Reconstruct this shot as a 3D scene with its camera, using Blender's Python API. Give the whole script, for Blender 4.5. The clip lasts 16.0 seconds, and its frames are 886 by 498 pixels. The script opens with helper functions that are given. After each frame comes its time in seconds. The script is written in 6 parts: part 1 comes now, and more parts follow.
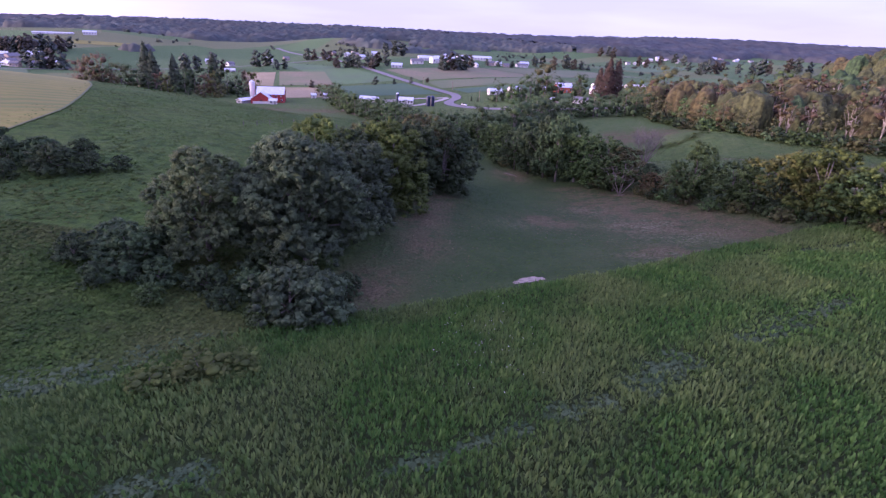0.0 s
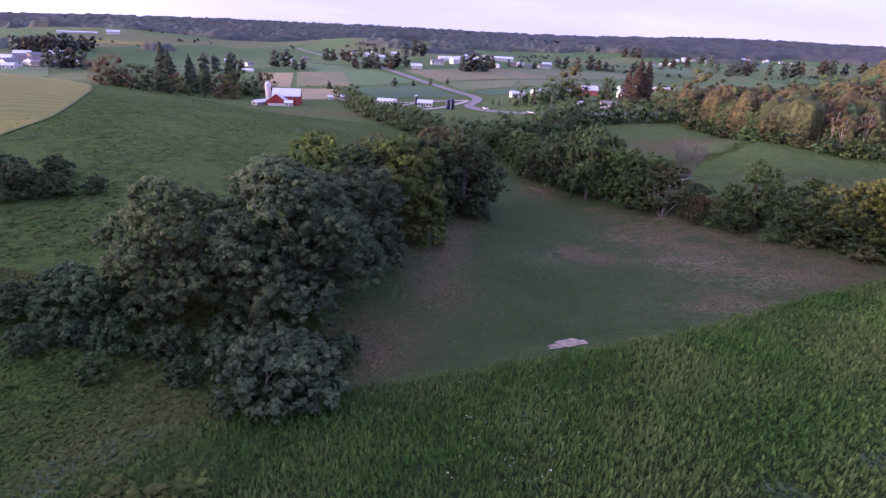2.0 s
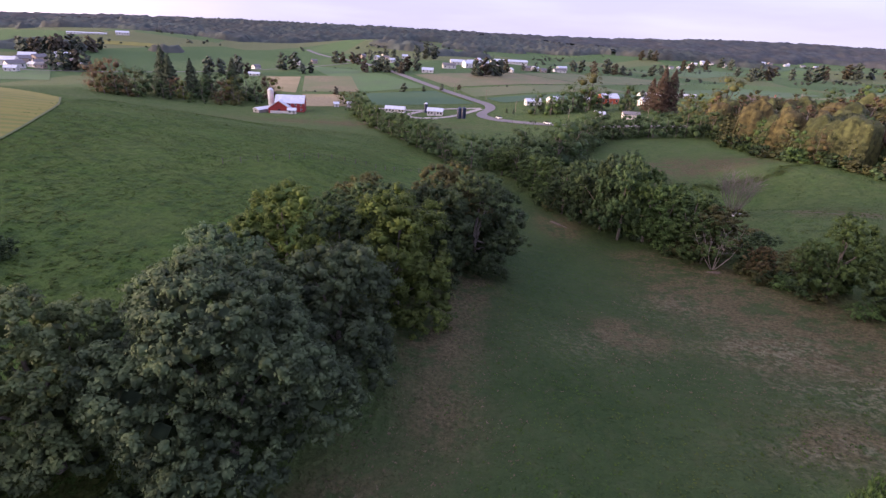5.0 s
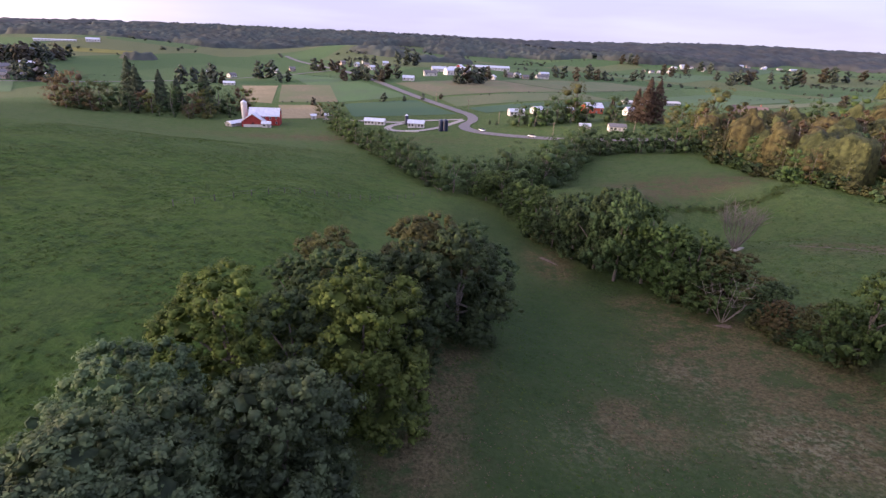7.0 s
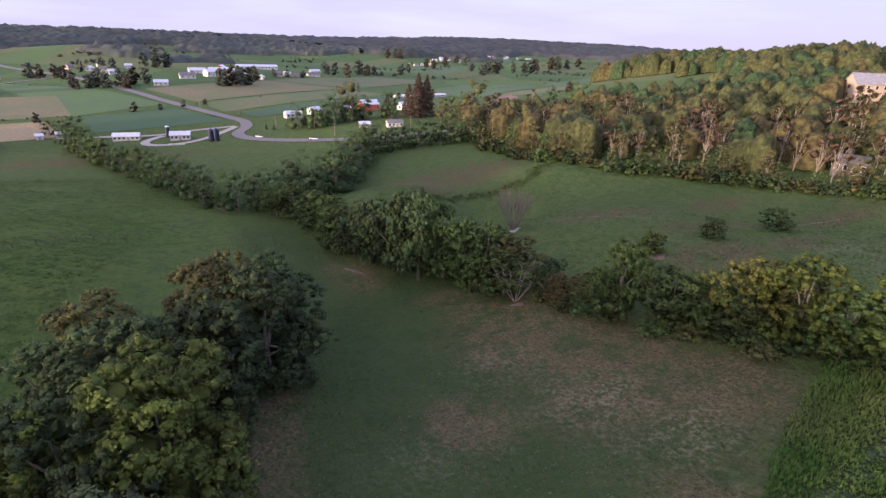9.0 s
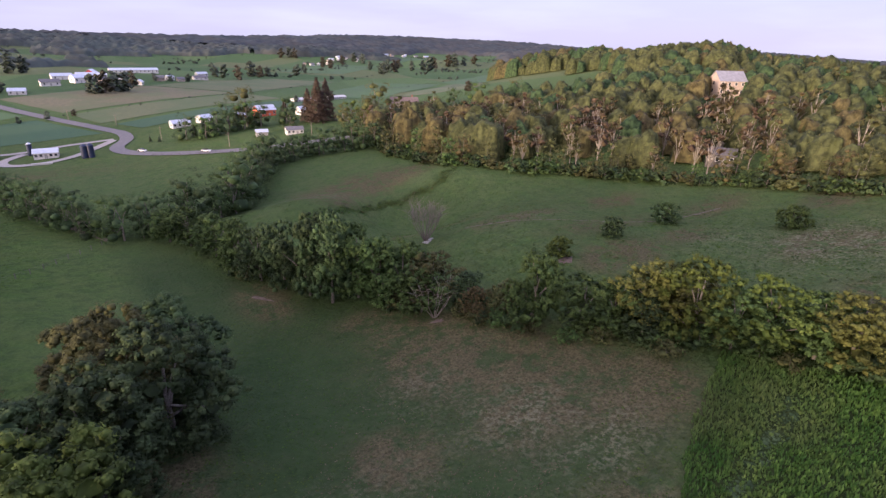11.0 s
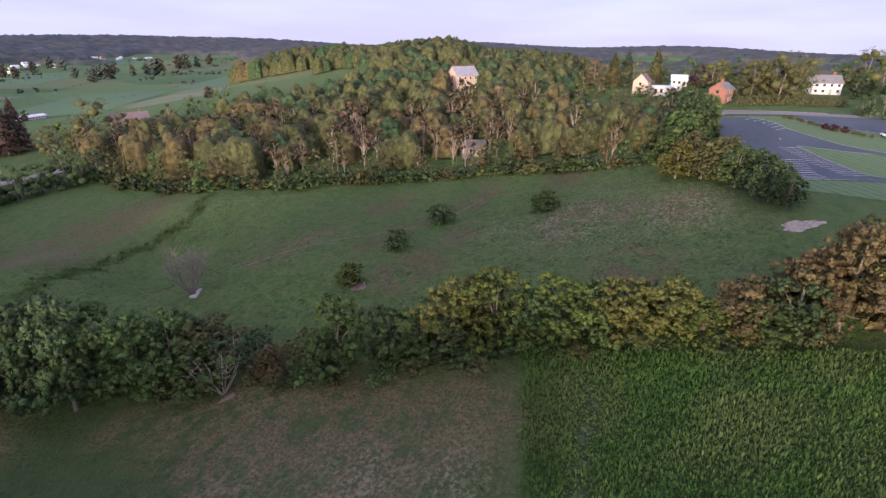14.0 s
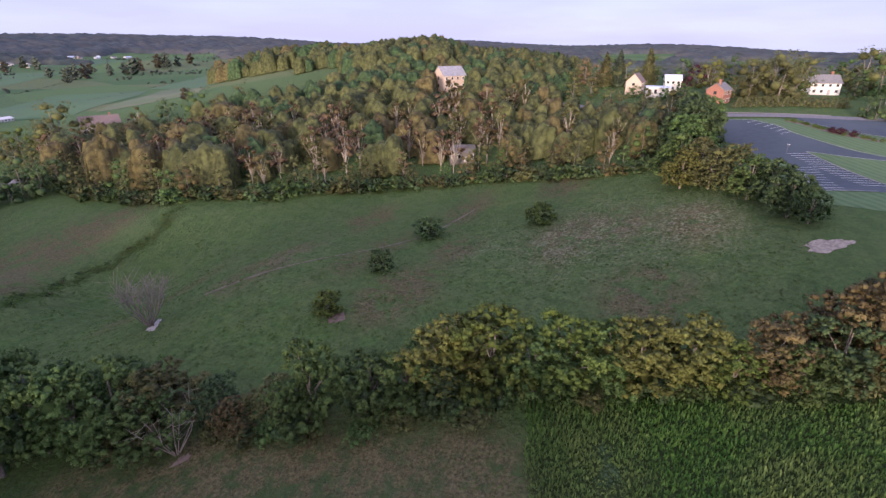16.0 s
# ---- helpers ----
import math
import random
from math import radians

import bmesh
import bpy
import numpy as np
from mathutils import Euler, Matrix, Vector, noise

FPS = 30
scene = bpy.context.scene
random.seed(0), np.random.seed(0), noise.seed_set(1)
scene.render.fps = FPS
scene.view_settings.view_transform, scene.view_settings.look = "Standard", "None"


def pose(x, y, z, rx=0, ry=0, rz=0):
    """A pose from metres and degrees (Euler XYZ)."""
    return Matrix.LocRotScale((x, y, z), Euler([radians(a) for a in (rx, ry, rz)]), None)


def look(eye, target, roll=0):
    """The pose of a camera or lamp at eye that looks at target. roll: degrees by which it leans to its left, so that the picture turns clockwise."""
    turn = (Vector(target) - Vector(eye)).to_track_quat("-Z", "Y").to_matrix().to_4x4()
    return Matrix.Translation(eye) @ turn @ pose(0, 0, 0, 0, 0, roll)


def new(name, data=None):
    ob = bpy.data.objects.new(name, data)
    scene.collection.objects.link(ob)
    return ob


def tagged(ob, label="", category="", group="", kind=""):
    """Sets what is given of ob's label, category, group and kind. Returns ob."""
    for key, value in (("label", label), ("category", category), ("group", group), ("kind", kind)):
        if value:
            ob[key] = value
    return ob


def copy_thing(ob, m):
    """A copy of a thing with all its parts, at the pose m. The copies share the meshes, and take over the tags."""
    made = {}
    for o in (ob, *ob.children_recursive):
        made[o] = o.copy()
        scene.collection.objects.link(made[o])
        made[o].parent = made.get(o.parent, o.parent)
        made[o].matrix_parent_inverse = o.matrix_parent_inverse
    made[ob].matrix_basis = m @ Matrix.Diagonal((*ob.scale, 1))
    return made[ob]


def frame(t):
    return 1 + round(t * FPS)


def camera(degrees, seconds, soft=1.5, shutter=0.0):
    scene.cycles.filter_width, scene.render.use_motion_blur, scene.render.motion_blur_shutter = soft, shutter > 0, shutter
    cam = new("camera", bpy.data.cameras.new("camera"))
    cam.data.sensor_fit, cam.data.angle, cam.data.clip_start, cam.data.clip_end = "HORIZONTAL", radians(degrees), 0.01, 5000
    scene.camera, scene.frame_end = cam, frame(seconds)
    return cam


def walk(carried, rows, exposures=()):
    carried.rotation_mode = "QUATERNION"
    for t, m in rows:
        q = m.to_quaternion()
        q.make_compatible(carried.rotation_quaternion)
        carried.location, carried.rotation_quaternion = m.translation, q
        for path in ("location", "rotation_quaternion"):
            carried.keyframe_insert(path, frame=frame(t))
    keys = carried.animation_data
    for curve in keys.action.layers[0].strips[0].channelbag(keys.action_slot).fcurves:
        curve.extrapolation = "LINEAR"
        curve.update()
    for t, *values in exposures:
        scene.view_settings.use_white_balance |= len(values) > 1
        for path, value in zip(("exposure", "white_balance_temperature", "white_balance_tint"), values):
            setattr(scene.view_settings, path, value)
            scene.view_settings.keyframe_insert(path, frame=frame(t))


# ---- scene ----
# ---- camera ----
cam = camera(82.51, 16.0, soft=1.4)
PATH = [
    (0, (0.00, 0.00, 33.00), (6.08, 91.75, -6.30), 2.98),
    (0.5, (0.09, 3.63, 33.20), (5.57, 95.41, -6.11), 3.02),
    (1, (0.13, 7.11, 33.39), (4.59, 98.94, -5.96), 3.04),
    (1.5, (0.20, 10.58, 33.51), (3.65, 102.41, -5.93), 3.08),
    (2, (0.35, 14.06, 33.54), (2.99, 105.87, -6.00), 3.07),
    (2.5, (0.53, 17.48, 33.54), (2.60, 109.29, -6.04), 3.08),
    (3, (0.66, 20.95, 33.57), (2.36, 112.76, -6.02), 3.05),
    (3.5, (0.73, 24.35, 33.56), (2.01, 116.17, -6.03), 3.09),
    (4, (0.77, 27.76, 34.14), (1.84, 119.59, -5.43), 3.21),
    (6.5, (1.51, 45.61, 38.69), (1.67, 137.52, -0.72), 3.25),
    (7, (1.64, 48.36, 39.74), (5.22, 140.40, 0.81), 3.14),
    (7.5, (1.68, 49.99, 40.65), (12.81, 141.60, 2.13), 3.09),
    (8, (1.79, 50.75, 41.19), (26.68, 139.79, 3.08), 2.78),
    (8.5, (1.89, 51.02, 41.76), (36.66, 136.72, 3.73), 2.59),
    (11, (3.26, 54.28, 45.42), (58.85, 128.26, 7.53), 2.08),
    (11.5, (3.72, 55.21, 46.16), (64.80, 124.80, 8.39), 1.83),
    (12, (4.36, 56.29, 46.88), (70.94, 120.67, 9.16), 1.54),
    (12.5, (5.29, 57.44, 47.49), (77.27, 115.75, 9.82), 1.21),
    (13, (6.41, 58.68, 48.15), (84.55, 108.37, 10.40), 0.86),
    (13.5, (7.95, 60.08, 48.61), (89.92, 103.13, 10.81), 0.55),
    (14, (9.92, 61.44, 48.90), (92.47, 103.25, 10.99), 0.54),
    (14.5, (12.13, 62.76, 49.07), (94.96, 103.95, 11.09), 0.52),
    (15, (14.73, 64.09, 49.13), (97.77, 104.83, 11.11), 0.52),
    (15.5, (17.42, 65.36, 49.19), (100.66, 105.61, 11.10), 0.49),
    (16, (20.20, 66.68, 49.27), (103.71, 106.30, 11.10), 0.46),
]
walk(cam, [(t, look(eye, target, roll)) for t, eye, target, roll in PATH], [(0, 2.55, 4950, 54), (2, 2.55, 5150, 48), (4, 2.5, 5550, 34), (7, 2.42, 5700, 24), (12, 2.4, 5580, 22), (16, 2.36, 5320, 23)])

# ---- light ----
SUN_AZ, SUN_EL = 262.0, 3.4
world = bpy.data.worlds.new("evening_sky")
scene.world = world
world.use_nodes = True
wn, wl = world.node_tree.nodes, world.node_tree.links
sky = wn.new("ShaderNodeTexSky")
sky.sky_type, sky.sun_disc = "NISHITA", False
sky.sun_elevation, sky.sun_rotation = radians(SUN_EL), radians(SUN_AZ)
sky.air_density, sky.dust_density, sky.ozone_density = 1.0, 0.4, 2.0
# thin high cloud spread over the whole sky: pale lavender low down, bluer and brighter overhead
sky_at = wn.new("ShaderNodeTexCoord")
sky_map = wn.new("ShaderNodeMapping")
sky_map.inputs["Scale"].default_value = (2.0, 2.0, 14.0)
drift = wn.new("ShaderNodeTexNoise")
drift.inputs["Scale"].default_value, drift.inputs["Detail"].default_value = 1.6, 6
drift_tone = wn.new("ShaderNodeValToRGB")
drift_tone.color_ramp.elements[0].position, drift_tone.color_ramp.elements[1].position = 0.42, 0.68
drift_tone.color_ramp.elements[0].color, drift_tone.color_ramp.elements[1].color = (0.94, 0.895, 1.07, 1), (1.06, 1.04, 1.13, 1)
part_z = wn.new("ShaderNodeSeparateXYZ")
height = wn.new("ShaderNodeMapRange")
height.inputs["From Min"].default_value, height.inputs["From Max"].default_value = 0.06, 0.55
overhead = wn.new("ShaderNodeMix")
overhead.data_type = "RGBA"
overhead.inputs["B"].default_value = (1.26, 1.23, 1.68, 1)
veil = wn.new("ShaderNodeMix")
veil.data_type = "RGBA"
veil.inputs["Factor"].default_value = 0.95
wl.new(sky_at.outputs["Generated"], sky_map.inputs["Vector"])
wl.new(sky_at.outputs["Generated"], part_z.inputs[0])
wl.new(part_z.outputs["Z"], height.inputs["Value"])
wl.new(height.outputs["Result"], overhead.inputs["Factor"])
wl.new(sky_map.outputs["Vector"], drift.inputs["Vector"])
wl.new(drift.outputs["Fac"], drift_tone.inputs["Fac"])
wl.new(drift_tone.outputs["Color"], overhead.inputs["A"])
# the sunset side of the sky is warmer and brighter
toward = wn.new("ShaderNodeVectorMath")
toward.operation = "DOT_PRODUCT"
toward.inputs[1].default_value = (math.sin(radians(SUN_AZ)), math.cos(radians(SUN_AZ)), 0.06)
spread = wn.new("ShaderNodeMapRange")
spread.interpolation_type = "SMOOTHSTEP"
spread.inputs["From Min"].default_value, spread.inputs["From Max"].default_value = 0.15, 1.0
sunset = wn.new("ShaderNodeMix")
sunset.data_type = "RGBA"
sunset.inputs["B"].default_value = (3.6, 2.8, 2.1, 1)
wl.new(sky_at.outputs["Generated"], toward.inputs[0])
wl.new(toward.outputs["Value"], spread.inputs["Value"])
wl.new(spread.outputs["Result"], sunset.inputs["Factor"])
wl.new(overhead.outputs["Result"], sunset.inputs["A"])
wl.new(sky.outputs[0], veil.inputs["A"])
wl.new(sunset.outputs["Result"], veil.inputs["B"])
wl.new(veil.outputs["Result"], wn["Background"].inputs["Color"])
wn["Background"].inputs["Strength"].default_value = 0.15

sun = new("sun", bpy.data.lights.new("sun", "SUN"))
sun.data.energy, sun.data.angle, sun.data.color = 1.7, radians(7), (1.0, 0.72, 0.44)
sa, se = radians(SUN_AZ), radians(SUN_EL)
sun.matrix_world = look((0, 0, 200), (-math.sin(sa) * math.cos(se), -math.cos(sa) * math.cos(se), 200 - math.sin(se)))


# ---- materials ----
def mat(name, a, b, scale=1.0, rough=0.8, bump=0.0, detail=4, big=None, big_scale=0.02, metal=0.0, leaf=False, vary=0.0, coord="Object"):
    """Two tones mixed by fine noise, a third by broad noise; leaf: light passes through; vary: hue shift from thing to thing."""
    m = bpy.data.materials.new(name)
    m.use_nodes = True
    n, l = m.node_tree.nodes, m.node_tree.links
    bs = n["Principled BSDF"]
    tc = n.new("ShaderNodeTexCoord")
    if coord == "World":
        src = n.new("ShaderNodeNewGeometry").outputs["Position"]
    else:
        src = tc.outputs["Object"]
    t1 = n.new("ShaderNodeTexNoise")
    t1.inputs["Scale"].default_value, t1.inputs["Detail"].default_value = scale, detail
    l.new(src, t1.inputs["Vector"])
    r1 = n.new("ShaderNodeValToRGB")
    r1.color_ramp.elements[0].position, r1.color_ramp.elements[1].position = 0.35, 0.65
    r1.color_ramp.elements[0].color, r1.color_ramp.elements[1].color = (*a, 1), (*b, 1)
    l.new(t1.outputs["Fac"], r1.inputs["Fac"])
    col = r1.outputs["Color"]
    if big:
        t2 = n.new("ShaderNodeTexNoise")
        t2.inputs["Scale"].default_value, t2.inputs["Detail"].default_value = big_scale, 3
        l.new(src, t2.inputs["Vector"])
        r2 = n.new("ShaderNodeValToRGB")
        r2.color_ramp.elements[0].position, r2.color_ramp.elements[1].position = 0.42, 0.62
        l.new(t2.outputs["Fac"], r2.inputs["Fac"])
        mx = n.new("ShaderNodeMix")
        mx.data_type = "RGBA"
        l.new(r2.outputs["Color"], mx.inputs["Factor"])
        l.new(col, mx.inputs["A"])
        mx.inputs["B"].default_value = (*big, 1)
        col = mx.outputs["Result"]
    if vary:
        oi = n.new("ShaderNodeObjectInfo")
        ge = n.new("ShaderNodeNewGeometry")
        hs = n.new("ShaderNodeHueSaturation")
        for node, key, lo, hi in ((oi.outputs["Random"], "Hue", 0.5 - 0.05 * vary, 0.5 + 0.04 * vary), (ge.outputs["Random Per Island"], "Value", 1 - 0.5 * vary, 1 + 0.5 * vary)):
            mr = n.new("ShaderNodeMapRange")
            mr.inputs["To Min"].default_value, mr.inputs["To Max"].default_value = lo, hi
            l.new(node, mr.inputs["Value"])
            l.new(mr.outputs["Result"], hs.inputs[key])
        l.new(col, hs.inputs["Color"])
        col = hs.outputs["Color"]
        if leaf:
            # puffs of younger leaves are paler and yellower; lowered tones also paint shade inside crowns
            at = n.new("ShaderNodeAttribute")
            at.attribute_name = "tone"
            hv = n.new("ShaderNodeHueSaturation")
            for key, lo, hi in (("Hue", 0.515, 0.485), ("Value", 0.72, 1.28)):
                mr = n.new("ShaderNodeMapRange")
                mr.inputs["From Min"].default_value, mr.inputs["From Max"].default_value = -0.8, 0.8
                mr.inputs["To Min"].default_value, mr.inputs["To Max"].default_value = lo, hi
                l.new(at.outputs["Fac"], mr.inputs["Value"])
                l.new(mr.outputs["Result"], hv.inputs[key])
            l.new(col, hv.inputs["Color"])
            own = n.new("ShaderNodeMapRange")
            own.inputs["To Min"].default_value, own.inputs["To Max"].default_value = 0.82, 1.2
            l.new(oi.outputs["Random"], own.inputs["Value"])
            hw = n.new("ShaderNodeHueSaturation")
            l.new(own.outputs["Result"], hw.inputs["Value"])
            l.new(hv.outputs["Color"], hw.inputs["Color"])
            col = hw.outputs["Color"]
    l.new(col, bs.inputs["Base Color"])
    bs.inputs["Roughness"].default_value, bs.inputs["Metallic"].default_value = rough, metal
    if leaf:
        bs.inputs["Specular IOR Level"].default_value = 0.2
        tr = n.new("ShaderNodeBsdfTranslucent")
        l.new(col, tr.inputs["Color"])
        ms = n.new("ShaderNodeMixShader")
        ms.inputs[0].default_value = 0.36
        l.new(bs.outputs[0], ms.inputs[1])
        l.new(tr.outputs[0], ms.inputs[2])
        l.new(ms.outputs[0], n["Material Output"].inputs["Surface"])
    if bump:
        bp = n.new("ShaderNodeBump")
        bp.inputs["Strength"].default_value, bp.inputs["Distance"].default_value = 1.0, bump
        l.new(t1.outputs["Fac"], bp.inputs["Height"])
        l.new(bp.outputs["Normal"], bs.inputs["Normal"])
    return m


def leafy(name, a, b):
    a, b = (0.74 * a[0], 0.68 * a[1], 0.76 * a[2]), (1.2 * b[0], 1.16 * b[1], 1.18 * b[2])
    return mat(name, a, b, 0.5, 0.7, leaf=True, vary=0.24)


M_LEAF = {
    "blue": leafy("ash_foliage", (0.060, 0.100, 0.046), (0.104, 0.158, 0.070)),
    # ash leaf warmed in colour to stand for low sun on the crown
    "ash_sunlit": leafy("ash_sunlit_foliage", (0.066, 0.100, 0.040), (0.112, 0.150, 0.058)),
    "dark": leafy("dark_foliage", (0.042, 0.076, 0.030), (0.078, 0.124, 0.046)),
    "green": leafy("green_foliage", (0.054, 0.100, 0.028), (0.098, 0.158, 0.046)),
    "lime": leafy("lime_foliage", (0.068, 0.110, 0.020), (0.114, 0.164, 0.034)),
    "gold": leafy("gold_foliage", (0.092, 0.112, 0.026), (0.142, 0.158, 0.040)),
    "brown": leafy("brown_foliage", (0.096, 0.084, 0.036), (0.142, 0.120, 0.050)),
    "olive": leafy("olive_foliage", (0.074, 0.087, 0.032), (0.118, 0.129, 0.046)),
    "russet": leafy("russet_foliage", (0.120, 0.092, 0.050), (0.170, 0.132, 0.072)),
    "pine": leafy("pine_needles", (0.042, 0.066, 0.040), (0.078, 0.106, 0.060)),
    "redbrown": leafy("redbrown_needles", (0.066, 0.050, 0.034), (0.100, 0.076, 0.050)),
    "plum": leafy("plum_foliage", (0.050, 0.018, 0.028), (0.086, 0.032, 0.042)),
}
# distant woods: paler and bluer than near leaves, haze put into the colour
M_HAZY_CANOPY = mat("hazy_wood_canopy", (0.078, 0.100, 0.096), (0.118, 0.142, 0.126), 0.09, 0.9, leaf=True, vary=0.02, big=(0.108, 0.116, 0.100), big_scale=0.016, coord="World")
M_HAZY_RIDGE = mat("hazy_far_canopy", (0.082, 0.098, 0.104), (0.116, 0.134, 0.134), 0.09, 0.9, leaf=True, vary=0.02, big=(0.122, 0.124, 0.116), big_scale=0.012, coord="World")
M_BARK = mat("bark", (0.10, 0.085, 0.07), (0.21, 0.19, 0.165), 6, 0.95, bump=0.03)
M_PALE = mat("pale_bark", (0.20, 0.175, 0.145), (0.31, 0.275, 0.23), 5, 0.95, bump=0.02)
M_CORN = mat("crop_leaf", (0.060, 0.120, 0.024), (0.100, 0.172, 0.036), 0.5, 0.6, leaf=True, vary=0.35, big=(0.122, 0.165, 0.048), big_scale=0.09, coord="World")
# leaves of far trees, lightened and blued in place of haze
M_HAZY_LEAF = {k: leafy(k, *c) for k, c in {"hazy_dark": ((0.078, 0.106, 0.080), (0.120, 0.156, 0.110)), "hazy_brown": ((0.076, 0.078, 0.052), (0.112, 0.108, 0.070)), "hazy_olive": ((0.078, 0.092, 0.052), (0.116, 0.128, 0.072))}.items()}
M_LEAF.update(M_HAZY_LEAF)
M_WEED = mat("weed_leaf", (0.028, 0.074, 0.009), (0.062, 0.122, 0.018), 0.3, 0.8, leaf=True, vary=0.55, big=(0.072, 0.104, 0.024), big_scale=0.06, coord="World")
M_LODGED = mat("lodged_grass", (0.058, 0.098, 0.040), (0.092, 0.134, 0.060), 0.4, 0.8, leaf=True, vary=0.4, coord="World")
M_DRY = mat("dry_stalk", (0.09, 0.082, 0.044), (0.16, 0.142, 0.086), 0.6, 0.9, leaf=True, vary=0.4, coord="World")
M_ROAD = mat("asphalt_road", (0.125, 0.12, 0.12), (0.175, 0.165, 0.165), 0.8, 0.9, coord="World")
M_LOT = mat("lot_asphalt", (0.028, 0.040, 0.050), (0.039, 0.053, 0.064), 0.6, 0.85, big=(0.046, 0.060, 0.070), big_scale=0.06, coord="World")
M_GRAVEL = mat("gravel", (0.25, 0.235, 0.22), (0.36, 0.34, 0.31), 1.5, 0.95, coord="World")
M_SAND = mat("bare_sand", (0.16, 0.138, 0.105), (0.29, 0.25, 0.20), 1.6, 0.95, bump=0.05, coord="World")
M_EARTH = mat("bare_earth", (0.115, 0.085, 0.066), (0.17, 0.13, 0.105), 1.2, 0.95, coord="World")
M_PAINT = mat("white_line", (0.6, 0.6, 0.58), (0.78, 0.78, 0.75), 3, 0.7)
M_WHITE = mat("white_siding", (0.54, 0.52, 0.50), (0.66, 0.64, 0.61), 2, 0.7)
M_CREAM = mat("cream_siding", (0.34, 0.27, 0.22), (0.42, 0.34, 0.28), 2, 0.7)
M_REDW = mat("red_barn_boards", (0.24, 0.025, 0.022), (0.36, 0.045, 0.036), 1.5, 0.75)
M_ORANGE = mat("orange_red_boards", (0.50, 0.10, 0.05), (0.62, 0.14, 0.07), 1.5, 0.7)
M_BRICK = mat("red_brick", (0.17, 0.078, 0.056), (0.26, 0.125, 0.092), 4, 0.9)
M_DARKW = mat("dark_boards", (0.085, 0.08, 0.075), (0.13, 0.12, 0.115), 2, 0.85)
M_GREYW = mat("grey_boards", (0.26, 0.25, 0.25), (0.36, 0.35, 0.34), 2, 0.85)
M_METAL = mat("pale_metal_roof", (0.50, 0.53, 0.58), (0.62, 0.65, 0.70), 0.8, 0.45, metal=0.3)
M_SHINGLE = mat("grey_shingle_roof", (0.11, 0.11, 0.12), (0.18, 0.175, 0.18), 2.5, 0.9)
M_GREYR = mat("weathered_metal_roof", (0.20, 0.20, 0.22), (0.27, 0.27, 0.29), 0.8, 0.6)
M_BROWNR = mat("brown_shingle_roof", (0.12, 0.088, 0.082), (0.18, 0.138, 0.128), 2.5, 0.9)
M_GLASS = mat("window_glass", (0.02, 0.025, 0.03), (0.035, 0.04, 0.05), 1, 0.08)
M_NAVY = mat("navy_steel", (0.010, 0.016, 0.045), (0.02, 0.03, 0.07), 2, 0.35)
M_WOODP = mat("pole_wood", (0.20, 0.16, 0.12), (0.30, 0.25, 0.20), 3, 0.9)
M_CONC = mat("concrete", (0.42, 0.41, 0.39), (0.55, 0.54, 0.51), 2, 0.85)
M_RUBBER = mat("tyre_rubber", (0.012, 0.012, 0.012), (0.02, 0.02, 0.02), 3, 0.9)
M_CAR = mat("white_car_paint", (0.70, 0.70, 0.70), (0.76, 0.76, 0.76), 1, 0.25)

# ---- land ----
# each hill or hollow: x, y, height, half width along x, along y
NEAR_HILLS = [
    (-123.3, 175.9, 31.8, 121.7, 108.6),
    (-159.3, 12.2, 18, 94.8, 124.2),
    (35.9, -45.7, -3.9, 65.7, 66.2),
    (123.4, -46.2, 4.9, 29.2, 107.5),
    (172.3, 53.3, 11.1, 173.2, 54.1),
    (376.2, 199.2, 50.5, 217.3, 161.8),
    (87.8, 191.9, -14.9, 21.4, 22.9),
    (316.1, -62, 40.5, 768, 133.1),
    (-34.2, 112.1, 7.1, 55.2, 43.8),
    (-11, 55.6, -3.8, 24.7, 15.2),
    (86.7, 134.1, 9.5, 36.6, 46.9),
    (-28.4, 159.7, 4.1, 19, 24),
    (116.6, 332.2, 6.8, 85.9, 139.8),
    (-11.9, 710.8, 22.3, 231.9, 370.6),
    (-110.8, 367, -13.8, 346.5, 545.3),
    (78.2, 199.6, 9.8, 44.8, 18.8),
    (427.5, 410.6, 25.8, 161.1, 146.1),
    (-254.6, 167.8, 26.7, 80.3, 221.8),
    (445, 300, 5, 75, 70),
    (455, 450, 13, 60, 70),
]
FAR_HILLS = [
    (-560, 960, 24, 260, 170),
    (-1050, 1550, 20, 500, 330),
    (-560, 1560, 25, 420, 240),
    (-150, 1660, 24, 330, 240),
    (-130, 1080, 24, 160, 120),
    (250, 1780, 30, 380, 220),
    (760, 1920, 36, 420, 260),
    (1250, 2050, 46, 480, 330),
    (1900, 1900, 50, 520, 420),
    (560, 1450, 22, 240, 130),
    (1350, 1350, 26, 220, 180),
    (2300, 1100, 50, 560, 420),
    (2500, 200, 42, 560, 500),
    (1500, 600, 12, 300, 260),
    (900, 420, 12, 220, 200),
    (900, 1250, 14, 150, 100),
    (-1500, 600, 30, 500, 500),
    (-1400, -500, 40, 700, 600),
    (600, -1300, 45, 1400, 500),
    (1700, -700, 40, 600, 500),
]


def land(x, y):
    """Height of the land at x, y, for numbers or arrays."""
    x, y = np.asarray(x, float), np.asarray(y, float)
    z = np.full(np.broadcast(x, y).shape, -14.0)
    for cx, cy, h, rx, ry in NEAR_HILLS + FAR_HILLS:
        z = z + h * np.exp(-(((x - cx) / rx) ** 2) - ((y - cy) / ry) ** 2)
    return z


